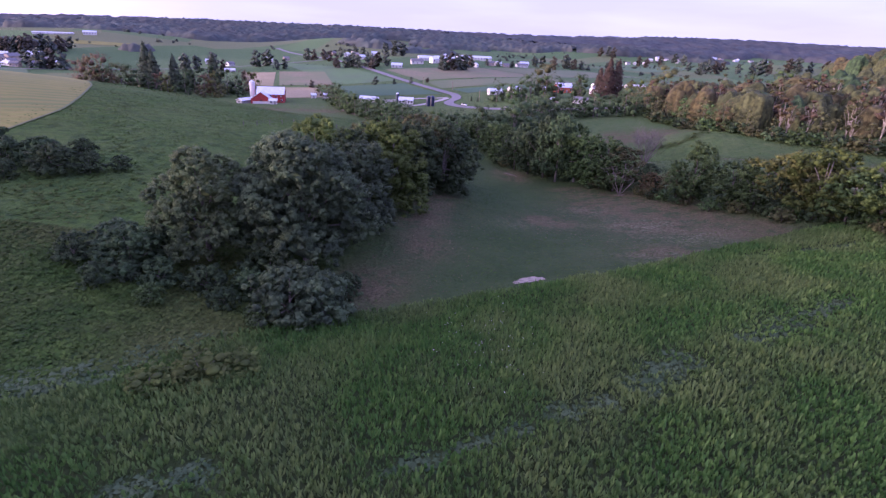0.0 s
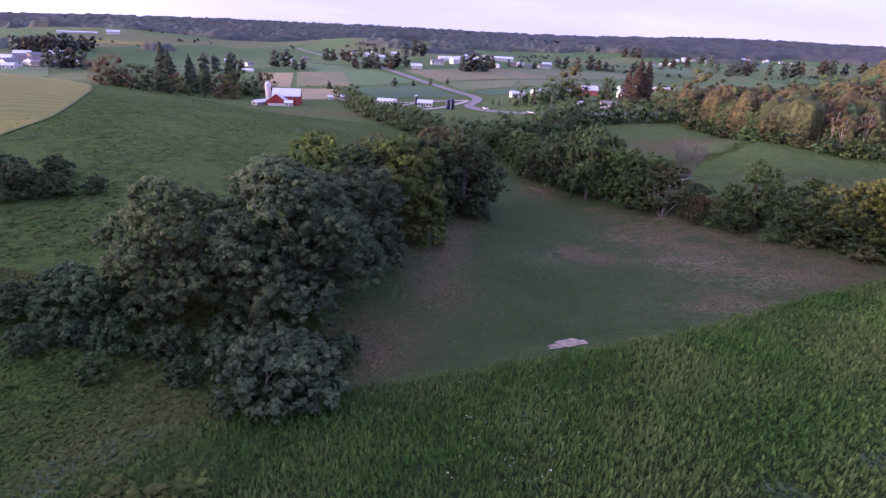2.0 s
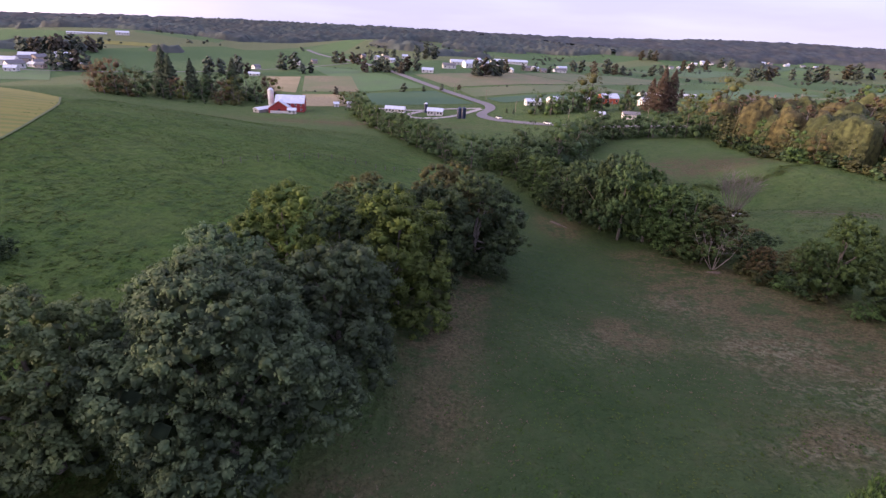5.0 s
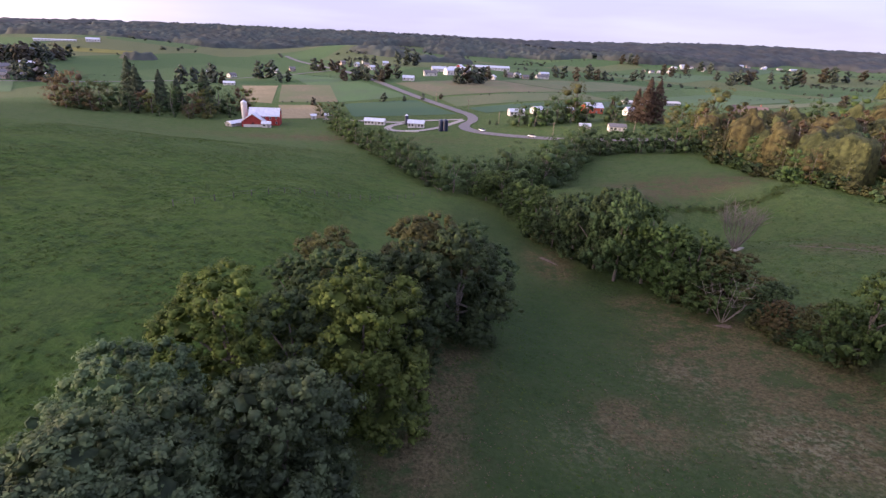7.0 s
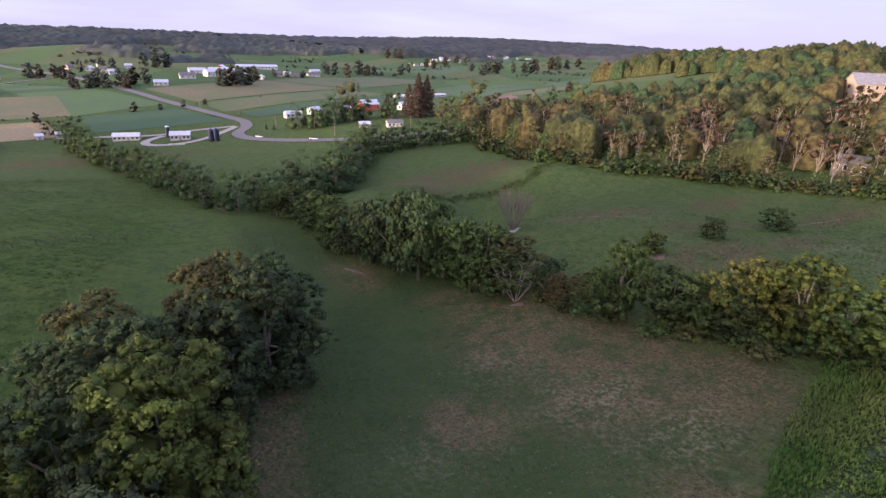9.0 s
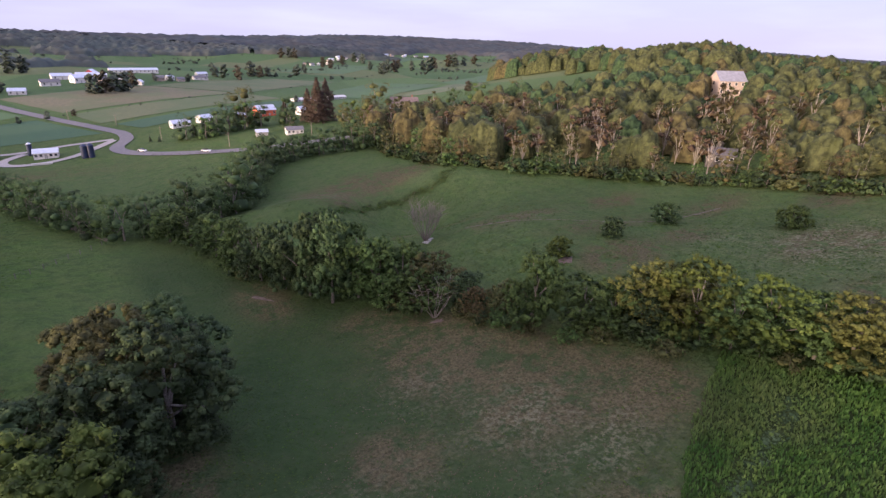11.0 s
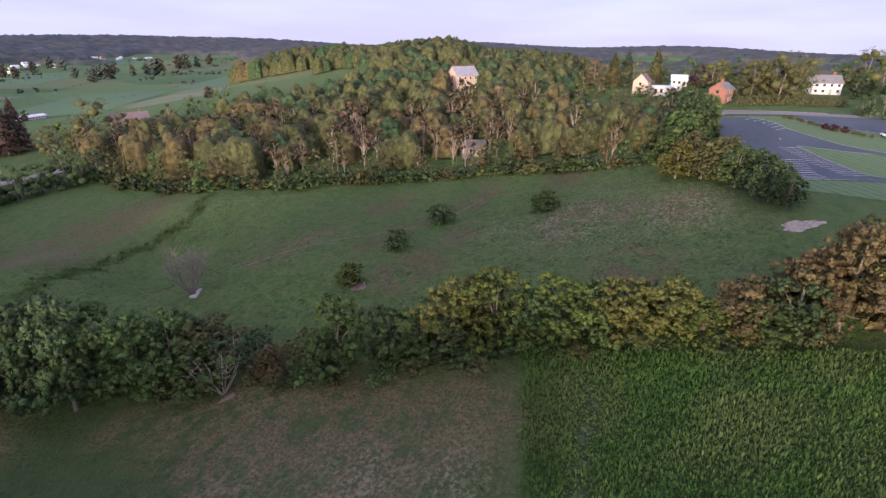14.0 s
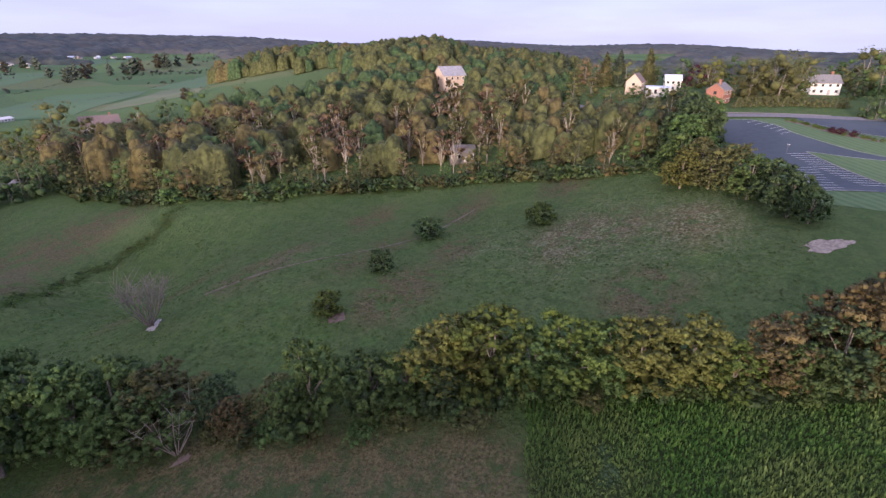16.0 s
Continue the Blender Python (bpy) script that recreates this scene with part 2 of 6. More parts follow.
def mesh_of(name, verts, faces):
    """A mesh from an array of corners and an array of faces with equal corner counts."""
    me = bpy.data.meshes.new(name)
    verts, faces = np.asarray(verts, np.float32), np.asarray(faces, np.int32)
    k = faces.shape[1]
    me.vertices.add(len(verts))
    me.vertices.foreach_set("co", verts.ravel())
    me.loops.add(faces.size)
    me.loops.foreach_set("vertex_index", faces.ravel())
    me.polygons.add(len(faces))
    me.polygons.foreach_set("loop_start", np.arange(0, faces.size, k, dtype=np.int32))
    me.update(calc_edges=True)
    return me


def part(name, bm, material, parent=None, label=""):
    """Links a bmesh or a mesh as one mesh object under a thing."""
    if isinstance(bm, bmesh.types.BMesh):
        me = bpy.data.meshes.new(name)
        bm.to_mesh(me)
        bm.free()
    else:
        me = bm
    me.materials.append(material)
    ob = new(name, me)
    ob.parent = parent
    return tagged(ob, label)


def fan(n, near, far, power):
    """Steps from -1 to 1, close in the middle and wide at the ends."""
    u = np.linspace(-1, 1, n)
    return near * u + (far - near) * np.sign(u) * np.abs(u) ** power


def strip(name, points, width, material, lift=0.12, step=4.0, label="", category="", parent=None):
    """A ribbon of that width along a polyline, laid on the land."""
    p = np.array(points, float)
    seg = np.hypot(*np.diff(p, axis=0).T)
    s = np.r_[0, np.cumsum(seg)]
    n = max(3, int(s[-1] / step) + 1)
    u = np.linspace(0, s[-1], n)
    c = np.stack([np.interp(u, s, p[:, 0]), np.interp(u, s, p[:, 1])], 1)
    for _ in range(3):
        c[1:-1] = 0.25 * c[:-2] + 0.5 * c[1:-1] + 0.25 * c[2:]
    d = np.gradient(c, axis=0)
    d /= np.linalg.norm(d, axis=1, keepdims=True) + 1e-9
    side = np.stack([-d[:, 1], d[:, 0]], 1)
    k = 4
    v = np.concatenate([c + side * width * (j / k - 0.5) for j in range(k + 1)])
    z = land(v[:, 0], v[:, 1]) + lift
    f = [(j * n + i, j * n + i + 1, (j + 1) * n + i + 1, (j + 1) * n + i) for j in range(k) for i in range(n - 1)]
    ob = part(name, mesh_of(name, np.c_[v, z], np.array(f)[:, ::-1]), material, parent, label)
    if not parent:
        tagged(ob, label, category or name.replace("_", " "), kind="structure")
    return ob


def patch(name, a, b, c, d, material, lift=0.12, n=24, label="", category="field", rough=0.0):
    """A sheet between four corners, laid on the land."""
    u, v = np.meshgrid(np.linspace(0, 1, n), np.linspace(0, 1, n))
    a, b, c, d = (np.array(q, float) for q in (a, b, c, d))
    p = (a * ((1 - u) * (1 - v))[..., None] + b * (u * (1 - v))[..., None] + c * (u * v)[..., None] + d * ((1 - u) * v)[..., None]).reshape(-1, 2)
    z = land(p[:, 0], p[:, 1]) + lift
    f = [(j * n + i, j * n + i + 1, (j + 1) * n + i + 1, (j + 1) * n + i) for j in range(n - 1) for i in range(n - 1)]
    f = np.array(f)
    q = p[f[0]]
    if (q[1, 0] - q[0, 0]) * (q[2, 1] - q[0, 1]) - (q[1, 1] - q[0, 1]) * (q[2, 0] - q[0, 0]) < 0:
        f = f[:, ::-1]
    return tagged(part(name, mesh_of(name, np.c_[p, z], f), material), label, category, kind="structure")


# ground sheet, finest where the camera passes
gx = 40 + fan(300, 330, 4300, 4)
gy = 130 + fan(300, 330, 4300, 4)
GX, GY = np.meshgrid(gx, gy)
GZ = land(GX, GY)
fv = np.c_[GX.ravel(), GY.ravel(), GZ.ravel()]
ii, jj = np.meshgrid(np.arange(299), np.arange(299))
i0 = (jj * 300 + ii).ravel()
ground_me = mesh_of("ground", fv, np.stack([i0, i0 + 1, i0 + 301, i0 + 300], 1))
ground_me.polygons.foreach_set("use_smooth", np.ones(len(ground_me.polygons), bool))


def blob(x, y, cx, cy, rx, ry):
    return np.exp(-(((x - cx) / rx) ** 2) - ((y - cy) / ry) ** 2)


def field_end(x):
    """Where the crop ends towards the meadow."""
    return np.interp(x, [-10, -6, 3, 15, 30, 45, 55, 66, 75], [53.2, 54.2, 56.3, 58.4, 62.6, 69.5, 74, 77.6, 80])


# how dry the grass is: along the mown meadow's edges and on the far slope
dry = sum(k * blob(GX, GY, *q) for k, *q in (
    (0.9, 27, 94, 4.5, 4), (0.8, 46, 110, 9, 8), (0.6, 54, 100, 8, 7), (0.65, 57, 88, 7, 7), (0.4, 43, 130, 7, 4), (0.6, 47, 119, 7, 6), (0.5, 6, 106, 3.5, 11), (0.45, 1, 88, 5, 9), (0.5, -6, 61, 5, 5), (0.3, 2, 73, 4, 5),
    (0.5, 45, 90, 7, 5), (0.4, 40, 72, 8, 4), (0.6, 60, 82, 6, 6), (0.8, 30, 152, 4, 9),
    (0.9, 92, 222, 13, 9), (0.8, 70, 212, 8, 11), (0.7, 108, 222, 12, 6), (0.9, 94, 111, 9, 5), (0.9, 101, 68, 7, 5), (0.5, 126, 87, 12, 6), (0.6, 130, 62, 9, 5), (0.6, 131, 76, 8, 5), (0.7, 98, 147, 14, 4), (0.6, 137, 145, 9, 5), (0.7, 119, 110, 7, 4),
    (0.6, 168, 96, 10, 6), (0.5, 84, 165, 12, 4), (0.5, 110, 128, 14, 4), (0.4, 150, 120, 14, 5), (0.4, -55, 330, 60, 12)))
# bleached straw left by the mower, the paler crest of the grazed slope, and sunlight painted broadly over that slope
straw = sum(k * blob(GX, GY, *q) for k, *q in ((0.9, 45, 91, 9, 6), (0.8, 48, 80, 9, 5), (0.7, 39, 70, 8, 3.5), (0.6, 38, 105, 7, 6), (0.5, 22, 90, 8, 5), (0.9, 126, 86, 15, 9), (0.9, 131, 61, 12, 8), (0.5, 128, 75, 26, 24), (0.5, 103, 145, 14, 4), (0.6, 122, 104, 10, 5), (0.4, 70, 215, 9, 6)))
# weedy rough pasture on the western hill; mown turf in the meadow
rough_w = np.clip((-GX - 8 + 0.12 * GY) / 30, 0, 1) * np.clip((300 - GY) / 120, 0, 1)
mown = np.clip((GY - field_end(GX)) / 2, 0, 1) * np.clip((205 - GY) / 20, 0, 1)
mown *= np.clip((np.interp(GY, [70, 92, 125, 150, 200], [76, 68, 53, 38, 20]) - GX) / 5, 0, 1) * np.clip((GX - np.interp(GY, [50, 90, 130, 200], [-14, -6, 6, 4])) / 6, 0, 1)
cropland = np.clip((field_end(GX) - GY) / 1.5, 0, 1) * np.clip((GX + 40 - 0.55 * GY) / 4, 0, 1) * np.clip((GY - 4) / 6, 0, 1) * np.clip((np.interp(GY, [12, 30, 50, 80], [98, 86, 80, 73]) - GX) / 2, 0, 1)


def wooded(x, y):
    """Above nought where the distant ridges carry woods."""
    far_off = np.clip((np.hypot(x, y) - 1180) / 200, -1, 1)
    waves = 5 * np.sin(x * 0.011 + 1.7 * np.sin(y * 0.007)) + 4 * np.sin(y * 0.013 + 0.004 * x) + 2.5 * np.sin(x * 0.031 + y * 0.017)
    return np.minimum((land(x, y) - 3.0 + waves) / 4, far_off)


for nm, arr in (("wooded", wooded(GX, GY)), ("dry", dry), ("straw", straw), ("cropland", cropland), ("weedy", rough_w), ("mown", mown), ("far", np.clip((np.hypot(GX, GY) - 430) / 120, 0, 1))):
    at = ground_me.attributes.new(nm, "FLOAT", "POINT")
    at.data.foreach_set("value", np.clip(arr * (3.2 if nm == "dry" else 1.0), 0, 1).astype(np.float32).ravel())


def ground_material():
    m = bpy.data.materials.new("pasture_grass")
    m.use_nodes = True
    n, l = m.node_tree.nodes, m.node_tree.links
    bs = n["Principled BSDF"]
    pos = n.new("ShaderNodeNewGeometry").outputs["Position"]

    def tex(scale, detail, lo, hi):
        t = n.new("ShaderNodeTexNoise")
        t.inputs["Scale"].default_value, t.inputs["Detail"].default_value, t.inputs["Roughness"].default_value = scale, detail, 0.65
        l.new(pos, t.inputs["Vector"])
        r = n.new("ShaderNodeMapRange")
        r.inputs["From Min"].default_value, r.inputs["From Max"].default_value = lo, hi
        l.new(t.outputs["Fac"], r.inputs["Value"])
        return r.outputs["Result"]

    def mix(fac, a, b):
        x = n.new("ShaderNodeMix")
        x.data_type = "RGBA"
        for v, key in ((fac, "Factor"), (a, "A"), (b, "B")):
            if isinstance(v, tuple):
                x.inputs[key].default_value = (*v, 1)
            else:
                l.new(v, x.inputs[key])
        return x.outputs["Result"]

    def att(name):
        a = n.new("ShaderNodeAttribute")
        a.attribute_name = name
        return a.outputs["Fac"]

    def mul(a, b, op="MULTIPLY"):
        x = n.new("ShaderNodeMath")
        x.operation, x.use_clamp = op, True
        for k, v in enumerate((a, b)):
            if isinstance(v, float):
                x.inputs[k].default_value = v
            else:
                l.new(v, x.inputs[k])
        return x.outputs[0]

    fine, mid, wide = tex(1.3, 6, 0.3, 0.7), tex(0.16, 6, 0.35, 0.65), tex(0.012, 4, 0.35, 0.65)
    turf = mix(fine, (0.046, 0.090, 0.024), (0.096, 0.150, 0.042))
    turf = mix(mul(mid, 0.5), turf, (0.116, 0.134, 0.058))
    close = mix(fine, (0.022, 0.046, 0.014), (0.046, 0.080, 0.025))
    close = mix(mul(tex(0.10, 5, 0.42, 0.66), 0.6), close, (0.066, 0.098, 0.036))
    close = mix(mul(tex(0.55, 6, 0.50, 0.68), 0.45), close, (0.074, 0.082, 0.040))
    turf = mix(att("mown"), turf, close)
    weed = mix(fine, (0.034, 0.082, 0.013), (0.080, 0.144, 0.024))
    weed = mix(mul(mid, 0.5), weed, (0.094, 0.128, 0.034))
    rank = tex(0.42, 7, 0.47, 0.62)
    weed = mix(mul(rank, 0.8), weed, (0.027, 0.058, 0.015))
    turf = mix(mul(rank, 0.4), turf, (0.033, 0.062, 0.020))
    base = mix(att("weedy"), turf, mix(mul(tex(0.045, 5, 0.48, 0.7), 0.55), weed, (0.100, 0.142, 0.034)))
    base = mix(mul(wide, 0.3), base, (0.074, 0.118, 0.046))
    # far fields: a patchwork of crops, its tones paled to stand for haze
    cells = n.new("ShaderNodeTexVoronoi")
    cells.inputs["Scale"].default_value = 0.0065
    l.new(pos, cells.inputs["Vector"])
    hue = n.new("ShaderNodeValToRGB")
    hue.color_ramp.interpolation = "CONSTANT"
    hue.color_ramp.elements[0].color, hue.color_ramp.elements[1].color = (0.088, 0.142, 0.058, 1), (0.125, 0.150, 0.070, 1)
    hue.color_ramp.elements[1].position = 0.55
    for q, tone in ((0.3, (0.070, 0.125, 0.050, 1)), (0.72, (0.100, 0.160, 0.062, 1)), (0.88, (0.132, 0.150, 0.074, 1))):
        hue.color_ramp.elements.new(q).color = tone
    sep = n.new("ShaderNodeSeparateColor")
    l.new(cells.outputs["Color"], sep.inputs[0])
    l.new(sep.outputs[0], hue.inputs["Fac"])
    base = mix(mul(att("far"), 0.85), base, hue.outputs["Color"])
    base = mix(att("wooded"), base, mix(fine, (0.026, 0.036, 0.022), (0.046, 0.058, 0.034)))
    brown = mix(tex(2.4, 5, 0.35, 0.65), (0.058, 0.053, 0.025), (0.150, 0.136, 0.070))
    clump = tex(0.5, 7, 0.3, 0.7)
    edge = n.new("ShaderNodeMapRange")
    edge.inputs["From Min"].default_value, edge.inputs["From Max"].default_value = 0.30, 0.55
    l.new(mul(mul(clump, 0.55), mul(mid, 0.45), "ADD"), edge.inputs["Value"])
    base = mix(mul(mul(mul(edge.outputs["Result"], 0.85), 0.14, "ADD"), att("dry")), base, brown)
    fleck = mul(tex(1.5, 6, 0.47, 0.60), tex(0.28, 4, 0.34, 0.52))
    base = mix(mul(mul(fleck, 0.75), att("straw")), base, (0.245, 0.235, 0.150))
    base = mix(mul(att("cropland"), 0.6), base, mix(fine, (0.022, 0.034, 0.011), (0.045, 0.056, 0.021)))
    l.new(base, bs.inputs["Base Color"])
    bs.inputs["Roughness"].default_value = 0.95
    bs.inputs["Specular IOR Level"].default_value = 0.1
    bp = n.new("ShaderNodeBump")
    bp.inputs["Strength"].default_value, bp.inputs["Distance"].default_value = 0.9, 0.35
    l.new(fine, bp.inputs["Height"])
    hummock = n.new("ShaderNodeBump")
    hummock.inputs["Strength"].default_value, hummock.inputs["Distance"].default_value = 1.0, 0.6
    l.new(mid, hummock.inputs["Height"])
    l.new(hummock.outputs["Normal"], bp.inputs["Normal"])
    l.new(bp.outputs["Normal"], bs.inputs["Normal"])
    return m


tagged(part("ground", ground_me, ground_material()), "rolling green pasture and hay meadow with dry patches", "ground", kind="structure")


# ---- plants ----
def tube(points, radii, sides=6):
    """Corners and faces of a tapered limb along points."""
    pts = [Vector(p) for p in points]
    v, f = [], []
    for i, p in enumerate(pts):
        d = (pts[min(i + 1, len(pts) - 1)] - pts[max(i - 1, 0)]).normalized()
        a = d.orthogonal().normalized()
        b = d.cross(a)
        for k in range(sides):
            t = 2 * math.pi * k / sides
            v.append(p + radii[i] * (math.cos(t) * a + math.sin(t) * b))
    for i in range(len(pts) - 1):
        for k in range(sides):
            f.append((i * sides + k, i * sides + (k + 1) % sides, (i + 1) * sides + (k + 1) % sides, (i + 1) * sides + k))
    return v, f


def join(pieces):
    v, f, o = [], [], 0
    for pv, pf in pieces:
        v += [tuple(q) for q in pv]
        f += [tuple(i + o for i in q) for q in pf]
        o += len(pv)
    return np.array(v), np.array(f)


def leaf_quads(centres, normals, size, r, aspect=0.5):
    """A leaf spray, a pointed four-cornered blade, at each centre."""
    n = len(centres)
    nm = normals + r.normal(0, 0.3, (n, 3))
    nm /= np.linalg.norm(nm, axis=1, keepdims=True) + 1e-9
    a = np.cross(nm, r.normal(0, 1, (n, 3)))
    a /= np.linalg.norm(a, axis=1, keepdims=True) + 1e-9
    b = np.cross(nm, a)
    s = size * r.uniform(0.6, 1.35, (n, 1))
    q = np.stack([centres - a * s * 0.5, centres + b * s * aspect * 0.5 - nm * s * 0.12, centres + a * s * 0.5, centres - b * s * aspect * 0.5 - nm * s * 0.12], 1)
    return q.reshape(-1, 3), np.arange(4 * n).reshape(-1, 4)


def quad_ball(fine):
    """A ball of quads for the dense inside of a crown: twenty-four, or twelve rhombs."""
    if not fine:
        v = [(x, y, z) for x in (-1, 1) for y in (-1, 1) for z in (-1, 1)] + [tuple(s * 2.0 * (k == a) for k in range(3)) for a in range(3) for s in (-1, 1)]
        f = []
        for i in range(8, 14):
            for j in range(i + 1, 14):
                both = [k for k in range(8) if np.dot(v[k], v[i]) > 0 and np.dot(v[k], v[j]) > 0]
                if len(both) == 2:
                    f.append((i, both[0], j, both[1]))
        return np.array(v) / 1.8, np.array(f)
    bm = bmesh.new()
    bmesh.ops.create_cube(bm, size=2)
    bmesh.ops.subdivide_edges(bm, edges=bm.edges[:], cuts=1, use_grid_fill=True)
    v = np.array([p.co.normalized()[:] for p in bm.verts])
    f = np.array([[p.index for p in q.verts] for q in bm.faces])
    bm.free()
    return v, f


ROUND, TWELVE = quad_ball(True), quad_ball(False)


BLOCK = (np.array([(x, y, z) for x in (-1, 1) for y in (-1, 1) for z in (-1, 1)]) / 1.6, np.array([(0, 1, 3, 2), (4, 6, 7, 5), (0, 4, 5, 1), (2, 3, 7, 6), (0, 2, 6, 4), (1, 5, 7, 3)]))


def crown(lobes, count, size, r):
    """Leaf sprays set over the rounded puffs that make the outside of some lobes (x, y, z, radius, flatness).
    Also gives each corner a tone: for a whole puff by its leaves' age, on the insides darker as painted shade."""
    lo = np.array(lobes)
    w = lo[:, 3] ** 2
    per = 24 if count > 9000 else 16 if count > 2500 else 11 if count > 300 else 8 if count > 100 else 4
    k = max(4, int(count / per))
    which = r.choice(len(lo), k * 5, p=w / w.sum())
    d = r.normal(0, 1, (k * 5, 3))
    d[:, 2] = np.where(d[:, 2] < -0.5, -d[:, 2] * 0.7, d[:, 2])
    d /= np.linalg.norm(d, axis=1, keepdims=True)
    flat = np.stack([np.ones(k * 5), np.ones(k * 5), lo[which, 4]], 1)
    c = lo[which, :3] + d * lo[which, 3:4] * r.uniform(0.72, 0.92, (k * 5, 1)) * flat
    # only those that no other lobe swallows
    gap = (np.linalg.norm(c[:, None] - lo[None, :, :3], axis=2) / lo[None, :, 3]).min(axis=1)
    best = np.argsort(-(gap + r.uniform(0, 0.25, len(gap))))[: int(k * 3.2)]
    best = r.choice(best, k, replace=False) if len(best) > k else best
    d, c, which = d[best], c[best], which[best]
    k = len(c)
    span = 4 * math.pi * w.sum() * 0.5
    pr = math.sqrt(span / (k * math.pi)) * r.uniform(0.62, 1.25, k)
    pr = np.minimum(pr, lo[which, 3] * (0.5 if count > 2000 else 0.4))
    e = r.normal(0, 0.8, (k * per, 3)) + np.repeat(0.6 * d + (0, 0, 0.34), per, 0)
    e /= np.linalg.norm(e, axis=1, keepdims=True)
    cc = np.repeat(c, per, 0) + e * np.repeat(pr, per)[:, None] * r.uniform(0.6, 1.16, (k * per, 1)) * (1, 1, 0.8)
    cc[:, 2] = np.maximum(cc[:, 2], 0.1)
    v, f = leaf_quads(cc, e * 1.1 + (0, 0, 0.3), size, r, 0.6)
    tone = np.repeat(r.normal(0, 0.3 if count > 2000 else 0.16, k), per * 4)
    cv, cf, ct = [v], [f], [tone]
    o = len(v)
    # dense insides: one of each puff, one of each lobe, toned darker to paint in shade
    insides = [(c[i], pr[i] * 0.6, 0.8, BLOCK) for i in range(k)] if count > 2000 else []
    ball = ROUND if 600 < count < 2000 else TWELVE
    insides += [(np.array(q[:3]), q[3] * (0.95 if count < 100 else 0.9 if count < 200 else 0.5 if 600 < count < 2000 else 0.74 if count < 2000 else 0.34), q[4], ball) for q in lobes if count < 200 or count > 2000 or q[3] > 0.6 * lo[:, 3].max()]
    for at, rad, squash, (bv, bf) in insides:
        p = bv * r.uniform(0.82, 1.1, (len(bv), 1)) * rad * (1, 1, squash) + at
        p[:, 2] = np.maximum(p[:, 2], 0.05)
        cv.append(p)
        cf.append(bf + o)
        ct.append(np.full(len(bv), -0.2))
        o += len(bv)
    return np.concatenate(cv), np.concatenate(cf), np.concatenate(ct)


def leafage(v, f, tone, material, root):
    """The crown as a part, with its tones."""
    me = mesh_of("crown", v, f)
    me.attributes.new("tone", "FLOAT", "POINT").data.foreach_set("value", tone.astype(np.float32))
    return part("crown", me, material, root)


def broadleaf(name, seed, h, rad, count, size, low=0.22, lobes=14, bark=None, limbs=7, spread=1.0, stem=1.0, blade="green"):
    """A broad-leaved tree with trunk, limbs and a lobed crown; the base at the origin."""
    r = np.random.default_rng(seed)
    lo = []
    for i in range(lobes):
        t = (i + 0.5) / lobes
        z = h * (low + (0.93 - low) * t)
        prof = math.sin(math.pi * min(1, 0.18 + 0.78 * t)) ** 0.6
        a = i * 2.4 + r.uniform(-0.5, 0.5)
        rr = rad * prof * r.uniform(0.35, 0.75) * spread
        lr = rad * r.uniform(0.34, 0.52) * (1.15 - 0.35 * t)
        lo.append((rr * math.cos(a), rr * math.sin(a), min(z, h - lr * 0.8), lr, 0.8))
    for i in range(lobes // 2):
        a = i * 2.4 * 1.7
        rr = rad * r.uniform(0.72, 0.95) * spread
        lr = rad * r.uniform(0.18, 0.28)
        lo.append((rr * math.cos(a), rr * math.sin(a), h * r.uniform(low + 0.08, 0.78), lr, 0.9))
    root = new(name)
    pieces = [tube([(0, 0, -0.4), (0.1, 0, h * 0.18), (r.uniform(-0.3, 0.3), r.uniform(-0.3, 0.3), h * 0.45), (r.uniform(-0.5, 0.5), r.uniform(-0.5, 0.5), h * 0.8)], (h * 0.028 * stem, h * 0.021 * stem, h * 0.014 * stem, h * 0.005 * stem), 7)]
    for i in range(limbs):
        x, y, z, lr, _ = lo[(i * 2 + 1) % len(lo)]
        z0 = h * r.uniform(0.14, 0.4)
        pieces.append(tube([(0, 0, z0), (x * 0.5, y * 0.5, z0 + (z - z0) * 0.6), (x, y, max(z, z0 + 0.4))], (h * 0.012 * stem, h * 0.008 * stem, h * 0.003 * stem), 5))
    v, f = join(pieces)
    part("trunk", mesh_of("trunk", v, f), bark or M_BARK, root)
    leafage(*crown(lo, count, size, r), M_LEAF[blade], root)
    return root


def conifer(name, seed, h, rad, count, size, blade="pine"):
    """A narrow conifer with drooping tiers of needles."""
    r = np.random.default_rng(seed)
    root = new(name)
    v, f = tube([(0, 0, -0.3), (0, 0, h * 0.5), (0, 0, h * 0.97)], (h * 0.02, h * 0.012, 0.03), 6)
    part("trunk", mesh_of("trunk", v, np.array(f)), M_BARK, root)
    t = r.beta(1.1, 1.7, count)
    a = r.uniform(0, 6.283, count)
    tier = 0.82 + 0.18 * np.sin(t * 60 + np.floor(a * 3))
    rr = rad * (1 - t) ** 0.75 * tier * np.sqrt(r.uniform(0.35, 1, count))
    c = np.stack([rr * np.cos(a), rr * np.sin(a), h * (0.06 + 0.94 * t) - 0.15 * rr], 1)
    nn = np.stack([np.cos(a) * 0.6, np.sin(a) * 0.6, np.full(count, 0.7)], 1)
    v, f = leaf_quads(c, nn, size, r, 0.4)
    part("crown", mesh_of("crown", v, f), M_LEAF[blade], root)
    return root


